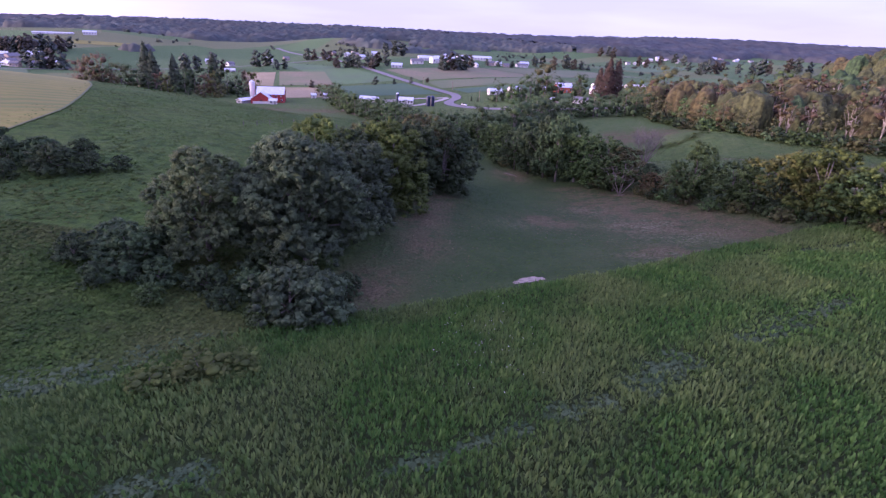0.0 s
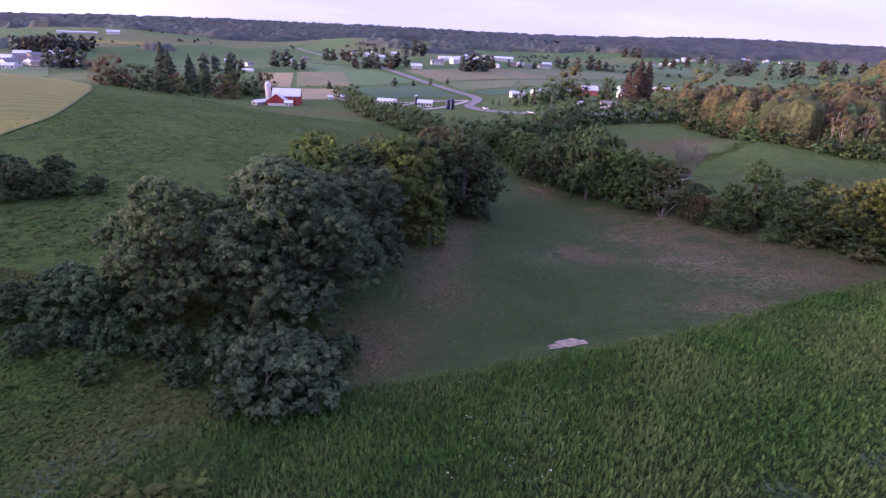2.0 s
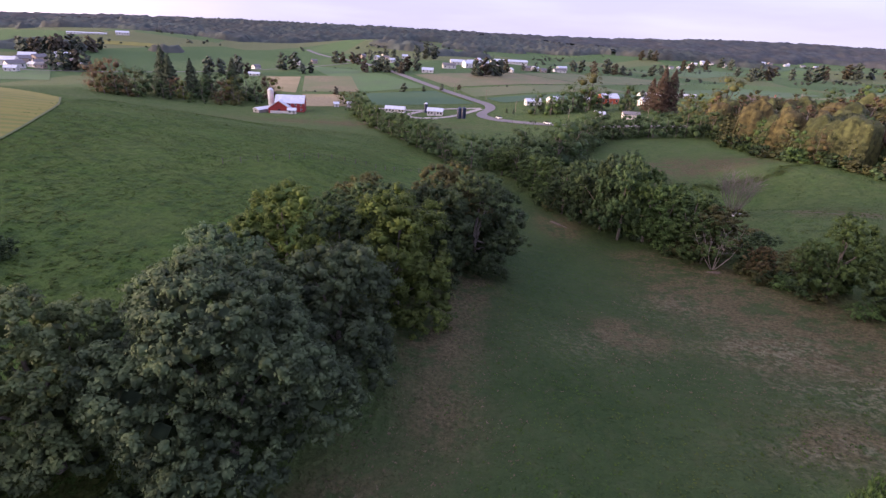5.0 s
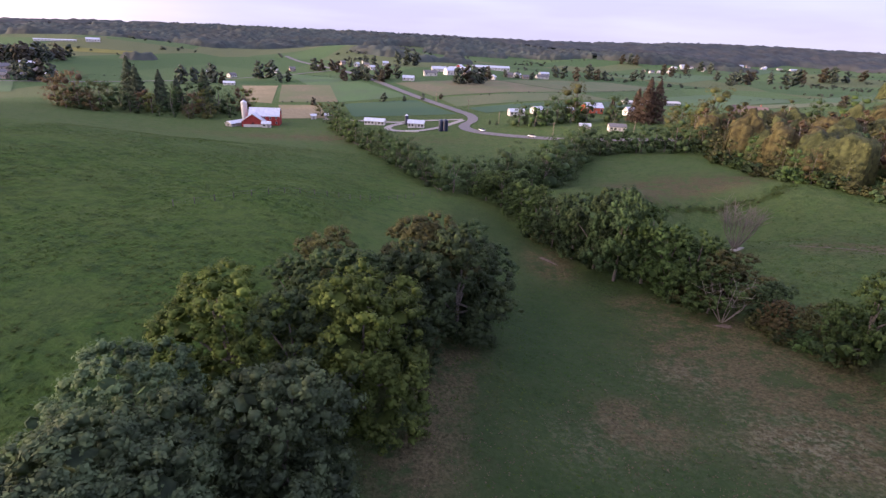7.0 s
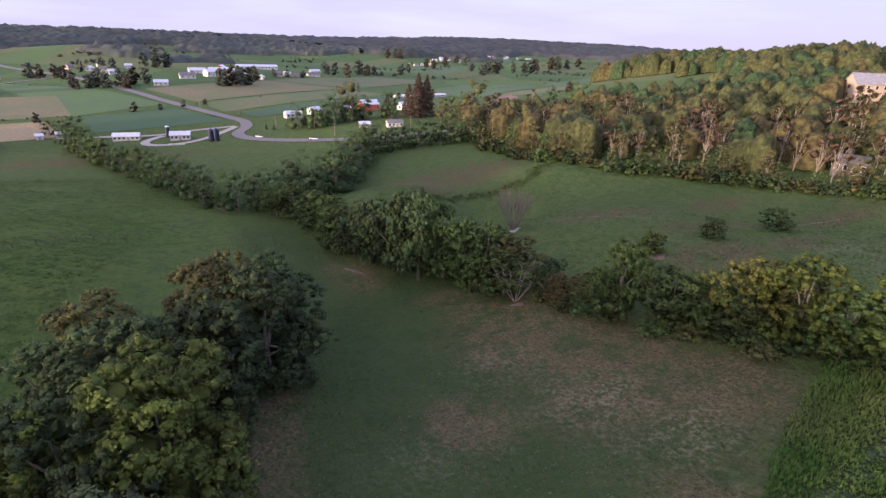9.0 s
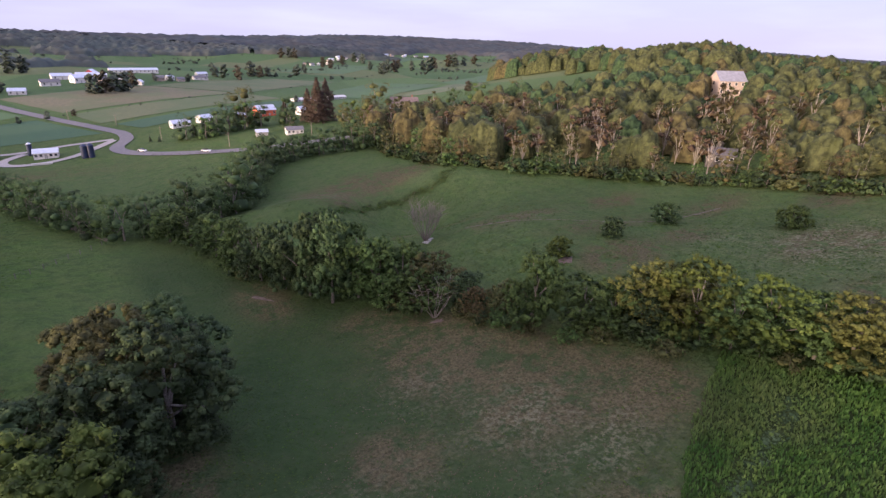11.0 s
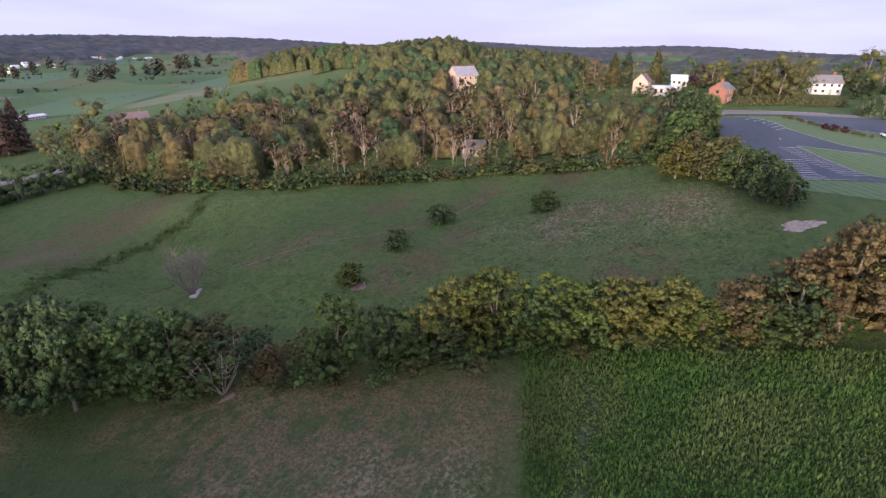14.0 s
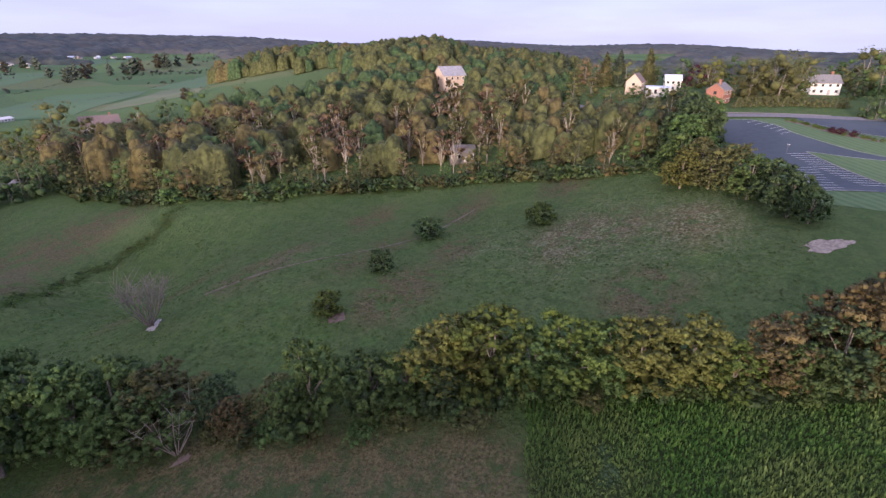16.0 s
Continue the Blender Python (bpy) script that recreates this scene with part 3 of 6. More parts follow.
def bare_tree(name, seed, h, rad, bark, limbs=12, forks=5):
    """A leafless tree of forking limbs."""
    r = np.random.default_rng(seed)
    root = new(name)
    pieces = []
    for i in range(limbs):
        a = i * 2.4
        lean = r.uniform(0.3, 1.0) * rad
        p0 = np.array((0.15 * math.cos(a), 0.15 * math.sin(a), -0.3))
        p1 = np.array((lean * 0.6 * math.cos(a), lean * 0.6 * math.sin(a), h * 0.34))
        p2 = np.array((lean * math.cos(a + 0.3), lean * math.sin(a + 0.3), h * r.uniform(0.65, 1.0)))
        pieces.append(tube([p0, p1, p2], (h * 0.011, h * 0.007, h * 0.0015), 5))
        for k in range(forks):
            s = p1 + (p2 - p1) * r.uniform(0, 0.8)
            e = s + np.array((r.normal(0, 0.32) * rad, r.normal(0, 0.32) * rad, h * r.uniform(0.05, 0.25)))
            m = (s + e) / 2 + r.normal(0, 0.12, 3)
            pieces.append(tube([s, m, e], (h * 0.0035, h * 0.0025, h * 0.0008), 4))
    v, f = join(pieces)
    part("branchwork", mesh_of("branchwork", v, f), bark, root)
    return root


def plant(proto, x, y, label, category, group="", blade=None, scale=1.0, turn=0.0, tall=1.0, sink=0.0):
    """A copy of a plant on the land."""
    m = pose(x, y, float(land(x, y)) - sink, 0, 0, turn) @ Matrix.Diagonal((scale, scale, scale * tall, 1))
    ob = copy_thing(proto, m)
    for ch in ob.children:
        if blade and ch.name.startswith("crown"):
            ch.material_slots[0].link = "OBJECT"
            ch.material_slots[0].material = M_LEAF[blade]
    return tagged(ob, label, category, group)

# ---- trees beside the meadow ----
r0 = np.random.default_rng(11)
PROTOS = []


def proto(ob):
    PROTOS.append(ob)
    return ob


NEAR_T = [proto(broadleaf("tree", 20 + i, 14, 6.9, 13000, 0.31, low=0.06, lobes=16)) for i in range(3)]
MID_T = [proto(broadleaf("tree", 30 + i, 10, 4.7, 5600, 0.27, low=0.10, lobes=12)) for i in range(3)]
HEDGE_T = [proto(broadleaf("tree", 40 + i, 8, 4.0, 1250, 0.29, low=0.06, lobes=9, limbs=4)) for i in range(3)]
WOOD_T = [proto(broadleaf("tree", 50 + i, 14, 5.2, 1300, 0.38, low=0.03, lobes=11, limbs=3, stem=0.5)) for i in range(4)]
THIN_T = [proto(broadleaf("tree", 60 + i, 15, 3.6, 300, 0.5, low=0.42, lobes=6, limbs=11, bark=M_PALE, stem=0.62)) for i in range(3)]
FAR_T = [proto(broadleaf("tree", 70 + i, 10, 4.4, 150, 0.8, low=0.05, lobes=8, limbs=0, spread=0.75)) for i in range(3)]
SHRUB = [proto(broadleaf("bush", 80 + i, 3.2, 2.6, 800, 0.34, low=0.03, lobes=9, limbs=4)) for i in range(3)]
THICKET = [proto(broadleaf("bush", 180 + i, 5.5, 3.6, 2600, 0.34, low=0.03, lobes=14, limbs=5)) for i in range(2)]
BRUSH = [proto(broadleaf("bush", 85 + i, 3.2, 2.6, 200, 0.62, low=0.03, lobes=7, limbs=2)) for i in range(3)]
CONIFER = [proto(conifer("conifer", 90 + i, 13, 3.6, 1500, 0.9)) for i in range(2)]

big = broadleaf("tree", 7, 18.3, 9.2, 48000, 0.30, low=0.14, lobes=26, limbs=9, blade="blue")
big.matrix_basis = pose(-15.2, 67.0, float(land(-15.2, 67.0)) - 0.3, 0, 0, 40)
tagged(big, "large grey-green broadleaf tree with a full drooping crown", "tree", "tree belt")
big = broadleaf("tree", 8, 16.0, 6.2, 31000, 0.30, low=0.12, lobes=18, limbs=8, blade="ash_sunlit")
big.matrix_basis = pose(-27.2, 63.6, float(land(-27.2, 63.6)) - 0.3, 0, 0, 100)
tagged(big, "tall grey-green broadleaf tree at the belt's end", "tree", "tree belt")

# x, y, height, kind of leaf
BELT = [
    (-20, 79, 14, "blue"), (-9, 79, 14.5, "blue"), (-17.5, 91, 14.5, "lime"), (-10.5, 90, 13.5, "dark"), (-4.2, 91, 16.3, "lime"),
    (-7, 103, 14, "dark"), (-12, 115, 11.5, "olive"), (-1, 104, 15, "dark"), (1.5, 116, 16, "olive"), (6.5, 111, 16.5, "dark"), (0.5, 128, 12, "olive"), (8.5, 124, 14.5, "dark"), (-14, 103, 11, "dark"),
]
for i, (x, y, h, blade) in enumerate(BELT):
    words = {"gold": "yellowing", "lime": "bright yellow-green", "russet": "rusty-topped", "olive": "olive-green"}.get(blade, "dark green")
    plant(NEAR_T[i % 3], x, y, f"{words} broadleaf tree in the belt beside the meadow", "tree", "tree belt", blade, h / 14, i * 77, 1.0, 0.3)
for i, (x, y, h, blade) in enumerate([(-34.5, 58.5, 5.6, "dark"), (-38, 62, 4.2, "blue"), (-30, 55.5, 3.4, "dark"), (-34, 56, 2.4, "blue"), (-13.9, 51.2, 6.6, "blue"), (-10.4, 52.2, 5.8, "blue"), (-20, 57, 4.0, "dark"), (-25, 56, 3.6, "dark"), (-15.5, 56.5, 5.4, "blue"), (-12, 56, 5.0, "blue"), (-18.5, 60, 5.0, "dark"), (-22, 53, 2.6, "dark"), (-29, 51, 2.4, "green"), (-36, 53, 2.8, "dark"), (-17, 50, 2.4, "green"), (-8.5, 59, 3.2, "dark"), (-41, 58, 3.6, "dark"), (-33, 62, 4.4, "dark")]):
    plant(THICKET[i % 2], x, y, "dark leafy shrub at the foot of the tree belt", "bush", "belt shrubs", blade, h / 5.5, i * 50)
for i, (x, y, h) in enumerate([(-59, 84, 5), (-63, 88, 4.6), (-54.5, 86, 3.4), (-67, 85, 5), (-59, 93, 3.5), (-72, 90, 5), (-51, 89, 2.6), (-64, 80, 3)]):
    plant(THICKET[i % 2], x, y, "low dark thicket bush on the hill pasture", "bush", "hill bushes", "dark", h / 5.5, i * 61)
plant(SHRUB[0], -17.5, 35.5, "yellow-green weedy bush in the crop", "bush", "", "lime", 1.2, 20, 0.55)
plant(SHRUB[2], -20.5, 33.5, "yellow-green weedy bush in the crop", "bush", "", "lime", 0.9, 130, 0.5)
plant(SHRUB[1], -14.5, 37, "yellow-green weedy bush in the crop", "bush", "", "lime", 0.9, 80, 0.55)

# hedgerow between meadow and far pasture
ROW = [
    (20, 199, 10, "green"), (24, 193, 11, "green"), (28, 183, 12, "green"), (31, 173, 14, "green"), (33, 164, 14, "dark"), (51.5, 124.5, 9.5, "green"), (57, 115.5, 6, "brown"), (36, 156, 17, "dark"), (39, 149, 19, "dark"), (41, 142, 20.5, "dark"), (46, 140, 17, "green"), (43, 152, 14, "dark"),
    (48, 135, 14.5, "green"), (51, 131, 13.5, "green"), (55, 126, 11, "olive"), (58, 119, 7.5, "dark"), (61, 112, 7, "olive"), (64, 108, 6, "green"),
    (61.5, 105.5, 14, "green"), (66.5, 99, 10, "green"), (69, 95, 10, "green"), (72, 91, 12.5, "gold"), (73.5, 84.5, 13.8, "lime"), (77, 88, 10, "olive"), (69.5, 90, 8, "dark"),
    (75, 79.5, 10, "green"), (77.5, 76, 11.3, "lime"), (79, 70.5, 10.2, "green"), (79.5, 67, 11, "gold"), (83, 66, 8, "olive"), (81, 61, 10.2, "gold"), (80.5, 56.5, 7.5, "lime"), (83, 53, 9, "brown"), (82, 49.5, 7.5, "green"), (84.5, 46, 9.5, "dark"), (87, 50, 8, "brown"),
    (87, 40.5, 16, "brown"), (90, 44, 11, "brown"), (89, 35, 15.5, "olive"), (93, 38, 14, "olive"), (90, 29, 15, "brown"), (95, 31, 13, "olive"), (93, 22, 13, "brown"), (97, 24, 12, "green"),
]
for i, (x, y, h, blade) in enumerate(ROW):
    words = {"gold": "golden-yellow autumn", "lime": "yellow-green", "brown": "brownish autumn", "olive": "olive-toned", "green": "mid-green"}.get(blade, "dark green")
    wide = 0.8 if (x, y) == (61.5, 105.5) else min(1.15, 13.5 / h) if h > 11 else 1.1
    plant(MID_T[i % 3], x, y, f"{words} tree in the hedgerow beside the meadow", "tree", "hedgerow trees", blade, h / 10 * wide, i * 83, 1 / wide, 0.2)
for i in range(46):
    t = i / 45
    x = np.interp(t, [0, 0.35, 0.6, 0.8, 1], [30, 53, 68, 78, 87]) + r0.uniform(-2.5, 2.5)
    y = np.interp(t, [0, 0.35, 0.6, 0.8, 1], [176, 124, 92, 70, 40]) + r0.uniform(-2.5, 2.5)
    plant(SHRUB[i % 3], x, y, "leafy undergrowth bush in the hedgerow", "bush", "hedgerow bushes", ("green", "dark", "olive")[i % 3], r0.uniform(0.7, 1.25), i * 47)

leaner = bare_tree("dead_tree", 5, 8.6, 5.6, M_PALE, 8, 6)
leaner.matrix_basis = pose(52, 121, float(land(52, 121)))
tagged(leaner, "pale half-dead tree with bare forking limbs", "tree")
grey = bare_tree("bare_tree", 6, 12.0, 5.2, M_BARK, 16, 18)
grey.matrix_basis = pose(71.5, 152.5, float(land(71.5, 152.5)))
tagged(grey, "grey leafless tree standing in the pasture", "tree")
for i, (x, y, s, blade) in enumerate([(82.6, 119, 0.78, "lime"), (101.8, 119.6, 0.82, "dark"), (126.5, 121, 1.0, "dark"), (136.6, 95.6, 1.0, "green")]):
    plant(THICKET[i % 2], x, y, "round lone bush in the grazed pasture", "bush", "pasture bushes", blade, s, i * 40)

# hedges towards the valley
HEDGES = [((15, 205), (4, 217), (-58, 371), 40, 11.5), ((28, 214), (40, 213), (73, 278), 18, 15), ((73, 278), (93, 277), (122, 268), 14, 13), ((14, 208), (22, 212), (30, 218), 5, 12)]
for a, b, c, n, h in HEDGES:
    p = np.array((a, b, c), float)
    s = np.r_[0, np.cumsum(np.hypot(*np.diff(p, axis=0).T))]
    for i in range(n):
        u = s[-1] * (i + 0.5) / n
        x, y = np.interp(u, s, p[:, 0]) + r0.uniform(-2, 2), np.interp(u, s, p[:, 1]) + r0.uniform(-2, 2)
        # taller hedges take only the dark leaf, standing in for the hill's shade
        plant(HEDGE_T[i % 3], x, y, "dark green tree in the valley hedge", "tree", "valley hedge trees", ("dark", "dark", "green", "dark")[i % 4] if h < 12 else "dark", h / 8 * r0.uniform(0.75, 1.2), i * 71, 1.0, 0.2)

# wood on the eastern hill
EDGE = [(122, 272), (121, 250), (124, 214), (138, 190), (153, 170), (166, 142), (175, 119), (172, 95), (170, 76), (190, 62)]
ex, ey = np.array(EDGE).T


def wood_edge_x(y):
    return np.interp(y, ey[::-1], ex[::-1])


LOW = [(247, 170, 10, 8), (192, 288, 13, 8), (181, 272, 10, 11), (198, 300, 13, 6), (184, 137, 5, 8)]
CLEAR = [(190, 140, 5.5), (186, 169, 5), (274, 184, 9), (265, 179, 8), (257, 175, 8), (202, 299, 9), (262, 268, 0), (160, 330, 10)]
made = 0
DEEP, THINS = [], []
for j in range(31):
    for i in range(30):
        y = 64 + j * 8.0 + r0.uniform(-2.6, 2.6)
        x = wood_edge_x(y) + 2 + i * 8.4 + r0.uniform(-2.8, 2.8)
        top = 330 + 40 * math.sin(y * 0.02)
        if x > top or any(math.hypot(x - cx, y - cy) < cr for cx, cy, cr in CLEAR):
            continue
        if y < 125 and x > 228 + max(0, y - 90) * 0.9:
            continue
        if 250 < y and x > 215 + (y - 250) * 0.3 and y < 330 and x > 235:
            continue
        if ((x - 300) / 75) ** 2 + ((y - 318) / 80) ** 2 < 1:
            continue
        deep = x - wood_edge_x(y)
        k = r0.random()
        cap = min([lh / 14 for lx, ly, lr, lh in LOW if math.hypot(x - lx, y - ly) < lr] + [1.3])
        if 205 < y < 262 and deep < 50:
            cap = 1.6
        if y < 130 and x > 205:
            cap = min(cap, 0.7)
        if deep > 24 and not (deep < 85 and k < 0.42):
            DEEP.append((x, y, min(cap, r0.uniform(0.66, 1.02) * (1.25 if cap > 1.5 else 1)), int(r0.choice(5, p=(0.42, 0.22, 0.16, 0.08, 0.12) if deep < 90 else (0.42, 0.06, 0.22, 0.28, 0.02)))))
            continue
        if 6 < deep < 80 and k < 0.42 and cap > 1 and deep > 11:
            THINS.append((x, y, r0.uniform(0.92, 1.2), int(r0.integers(3))))
        elif deep > 11:
            DEEP.append((x, y, min(cap, r0.uniform(0.7, 1.05) * (1.25 if cap > 1.5 else 1)), int(r0.choice(5, p=(0.45, 0.3, 0.12, 0.08, 0.05)))))
        elif 6 < deep and k < 0.42 and cap > 1:
            plant(THIN_T[made % 3], x, y, "thin pale-trunked tree with sparse brown leaves", "tree", "woodland trees", ("brown", "russet", "olive")[made % 3], r0.uniform(0.7, 0.98), made * 67, 1.0, 0.2)
        else:
            blade = ("olive", "brown", "olive", "brown", "olive", "olive", "green")[r0.integers(7)] if deep < 90 else ("olive", "dark", "green", "olive")[r0.integers(4)]
            plant(WOOD_T[made % 4], x, y, "woodland tree turning olive and brown on the hillside", "tree", "woodland trees", blade, min(cap, r0.uniform(0.68, 1.05) * (0.8 if deep < 8 else 1) * (1.25 if cap > 1.5 else 1)), made * 67, 1.0, 0.3)
        made += 1
    for q in (0, 3.5):
        plant(BRUSH[(j + (q > 0)) % 3], wood_edge_x(64 + j * 7 + q) - 1.2 + r0.uniform(-1.2, 1.6), 64 + j * 7 + q, "dark bush along the wood's edge", "bush", "wood edge bushes", ("dark", "green", "dark", "olive")[(j + (q > 0)) % 4], r0.uniform(0.9, 1.7), j * 33 + 70 * q)
for i, (x, y, h, blade) in enumerate([(152, 66, 8, "gold"), (156, 62, 9, "olive"), (150, 60, 8, "olive"), (147, 55, 9, "olive"), (141, 53, 8, "green"), (136, 49, 8, "dark"), (130, 47, 7.5, "dark"), (127, 44, 6, "dark"), (160, 68, 10, "green"), (168, 66, 12, "green"), (176, 66, 14, "dark"), (183, 66, 14, "dark"), (190, 63, 12, "green")]):
    plant(MID_T[i % 3], x, y, "leafy tree between the pasture and the car park", "tree", "car park trees", blade, h / 8, i * 59, 1.0, 0.2)

for j in range(42):
    for i in range(36):
        x, y = 292 + i * 8.6 + r0.uniform(-3, 3), 150 + j * 8.6 + r0.uniform(-3, 3)
        crest = ((x - 420) / 118) ** 2 + ((y - 262) / 112) ** 2 < 1 and not ((x - 300) / 62) ** 2 + ((y - 330) / 52) ** 2 < 1
        beyond = ((x - 448) / 66) ** 2 + ((y - 450) / 86) ** 2 < 1
        if (crest or beyond) and math.hypot(x - 274, y - 184) > 15 and not x < wood_edge_x(min(y, 270)) + 160 < 330:
            low = 1.35 * r0.uniform(0.8, 1.1) if beyond else max(0.45, min(1.0, 1.0 - 0.009 * (x - 3 - 2.0 * (y - 54))))
            DEEP.append((x, y, low * r0.uniform(0.7, 1.1), int(r0.choice(5, p=(0.5, 0.12, 0.16, 0.2, 0.02)))))

# ---- fields, roads and yards ----
def crop_mat(name, a, b, big, s=0.5):
    return mat(name, a, b, s, 0.95, bump=0.15, big=big, big_scale=0.03, coord="World")


F_GREEN = crop_mat("green_field", (0.045, 0.105, 0.026), (0.065, 0.135, 0.034), (0.055, 0.105, 0.035))
F_DEEP = crop_mat("deep_green_crop", (0.026, 0.075, 0.030), (0.038, 0.092, 0.036), (0.034, 0.085, 0.030))
F_TAN = crop_mat("cut_grain_field", (0.21, 0.175, 0.088), (0.27, 0.22, 0.12), (0.18, 0.16, 0.075))
F_HAY = crop_mat("yellow_hay_field", (0.134, 0.146, 0.014), (0.182, 0.184, 0.024), (0.100, 0.128, 0.016))
F_BROWN = crop_mat("brown_crop_field", (0.11, 0.105, 0.05), (0.155, 0.14, 0.07), (0.10, 0.12, 0.045))
F_OLIVE = crop_mat("olive_crop_field", (0.085, 0.105, 0.04), (0.115, 0.13, 0.05), (0.075, 0.11, 0.035))
F_LAWN = crop_mat("mown_lawn", (0.040, 0.084, 0.024), (0.062, 0.112, 0.034), (0.050, 0.098, 0.030))


def banded(m, scale, turn, tone, wobble=1.0, strength=1.0):
    """Lays the mower's bands over a field material."""
    n, l = m.node_tree.nodes, m.node_tree.links
    wave, place, blend, soft_mix = n.new("ShaderNodeTexWave"), n.new("ShaderNodeMapping"), n.new("ShaderNodeMix"), n.new("ShaderNodeMath")
    wave.inputs["Scale"].default_value, wave.inputs["Distortion"].default_value = scale, wobble
    wave.inputs["Detail"].default_value = 3
    place.inputs["Rotation"].default_value = (0, 0, radians(turn))
    blend.data_type = "RGBA"
    blend.inputs["B"].default_value = (*tone, 1)
    soft_mix.operation = "MULTIPLY"
    soft_mix.inputs[1].default_value = strength
    base = n["Principled BSDF"].inputs["Base Color"]
    old = base.links[0].from_socket
    l.new(n["Geometry"].outputs["Position"], place.inputs["Vector"])
    l.new(place.outputs["Vector"], wave.inputs["Vector"])
    l.new(wave.outputs["Fac"], soft_mix.inputs[0])
    l.new(soft_mix.outputs[0], blend.inputs["Factor"])
    l.new(old, blend.inputs["A"])
    l.new(blend.outputs["Result"], base)


banded(F_LAWN, 0.16, 62, (0.082, 0.132, 0.045))
banded(F_HAY, 0.07, 60, (0.205, 0.165, 0.030), 5.0, 0.55)

patch("grain_field", (-178, 554), (-144, 554), (-122, 457), (-143, 462), F_TAN, 0.15, 16, "pale tan cut grain field")
patch("grain_field", (-115, 450), (-84, 452), (-68, 402), (-98, 397), F_TAN, 0.15, 16, "pale straw-coloured field behind the barn")
patch("crop_field", (-66, 458), (-11, 480), (21, 420), (-52, 408), F_DEEP, 0.15, 20, "deep green crop field by the road")
patch("crop_field", (-170, 667), (-70, 582), (-17, 496), (-72, 464), F_GREEN, 0.15, 20, "bright green field sloping to the road")
patch("crop_field", (-142, 560), (-95, 555), (-72, 466), (-118, 462), F_BROWN, 0.2, 16, "brownish weedy field")
patch("crop_field", (-34, 572), (74, 637), (150, 590), (4, 500), F_BROWN, 0.2, 24, "brown-green crop field beyond the road")
patch("crop_field", (78, 640), (250, 800), (330, 760), (155, 592), F_OLIVE, 0.2, 24, "olive crop field along the valley floor")
patch("crop_field", (8, 492), (150, 585), (175, 545), (22, 452), F_OLIVE, 0.2, 24, "strip of ripening corn")
patch("crop_field", (30, 446), (180, 535), (200, 500), (42, 424), F_DEEP, 0.2, 24, "deep green strip field")
patch("crop_field", (200, 560), (380, 740), (470, 700), (260, 500), F_GREEN, 0.25, 24, "green valley field")
patch("crop_field", (270, 490), (480, 690), (640, 760), (330, 440), F_OLIVE, 0.25, 24, "olive strip field on the slope")
patch("crop_field", (480, 720), (900, 1000), (960, 940), (560, 660), F_GREEN, 0.3, 24, "green valley strip field")
patch("crop_field", (560, 660), (960, 930), (1020, 860), (620, 600), F_HAY, 0.3, 24, "yellowing strip field")
patch("crop_field", (-520, 520), (-380, 540), (-330, 470), (-470, 440), F_GREEN, 0.25, 20, "green field below the hill")
patch("crop_field", (-520, 826), (-425, 838), (-418, 815), (-500, 798), F_HAY, 0.3, 20, "yellow-green strip on the pasture hill")
patch("crop_field", (-300, 1340), (-150, 1420), (-120, 1300), (-250, 1230), F_OLIVE, 0.4, 16, "olive field on the far hillside")
patch("crop_field", (320, 1000), (520, 1240), (640, 1180), (420, 930), F_GREEN, 0.3, 20, "bright green far field")
patch("crop_field", (620, 1320), (880, 1560), (1000, 1500), (740, 1240), F_GREEN, 0.4, 20, "green far pasture")
patch("lawn", (222, 58), (224, 2), (124, 8), (140, 44), F_LAWN, 0.05, 60, "striped mown lawn round the car park", "lawn")

strip("road", [(-235, 925), (-74, 624), (-20, 514), (14, 450), (31, 414), (31, 392), (22, 376), (24, 362), (33, 349), (48, 335), (62, 324), (78, 312), (100, 304), (122, 296)], 7.0, M_ROAD, 0.3, 5, "pale grey asphalt road bending through the valley", "road")
strip("road", [(-640, 470), (-440, 520), (-330, 560), (-230, 600), (-165, 640), (-110, 690)], 5.0, M_ROAD, 0.3, 8, "narrow grey lane past the farmhouses", "road")
strip("farm_lane", [(24, 398), (0, 396), (-20, 388), (-36, 392), (-70, 398)], 4.0, M_GRAVEL, 0.32, 4, "pale gravel farm lane", "lane")
strip("farm_lane", [(24, 396), (14, 380), (4, 366), (-10, 358), (-24, 362), (-26, 374), (-16, 386)], 4.5, M_GRAVEL, 0.3, 4, "gravel turning loop beside the sheds", "lane")
strip("dirt_track", [(-52, 350), (-30, 300), (-12, 257), (0, 228), (7, 210)], 1.6, M_EARTH, 0.1, 4, "worn earth track along the hedge", "track")
strip("cow_path", [(82, 150), (96, 141), (112, 130), (126, 123), (150, 118)], 0.45, M_EARTH, 0.05, 3, "thin pale cow path", "path")


def spot(name, x, y, rx, ry, turn, material, label, lift=0.07):
    """An uneven round patch of bare ground."""
    k = 40
    v = [(x, y)]
    for i in range(k):
        a = 2 * math.pi * i / k
        q = 1 + 0.16 * math.sin(3 * a + x) + 0.1 * math.sin(7 * a) + 0.06 * math.sin(13 * a + y)
        u, w = rx * q * math.cos(a), ry * q * math.sin(a)
        c, s = math.cos(radians(turn)), math.sin(radians(turn))
        v.append((x + u * c - w * s, y + u * s + w * c))
    v = np.array(v)
    f = [(0, 1 + i, 1 + (i + 1) % k) for i in range(k)]
    return tagged(part(name, mesh_of(name, np.c_[v, land(v[:, 0], v[:, 1]) + lift], f), material), label, "bare ground", kind="structure")


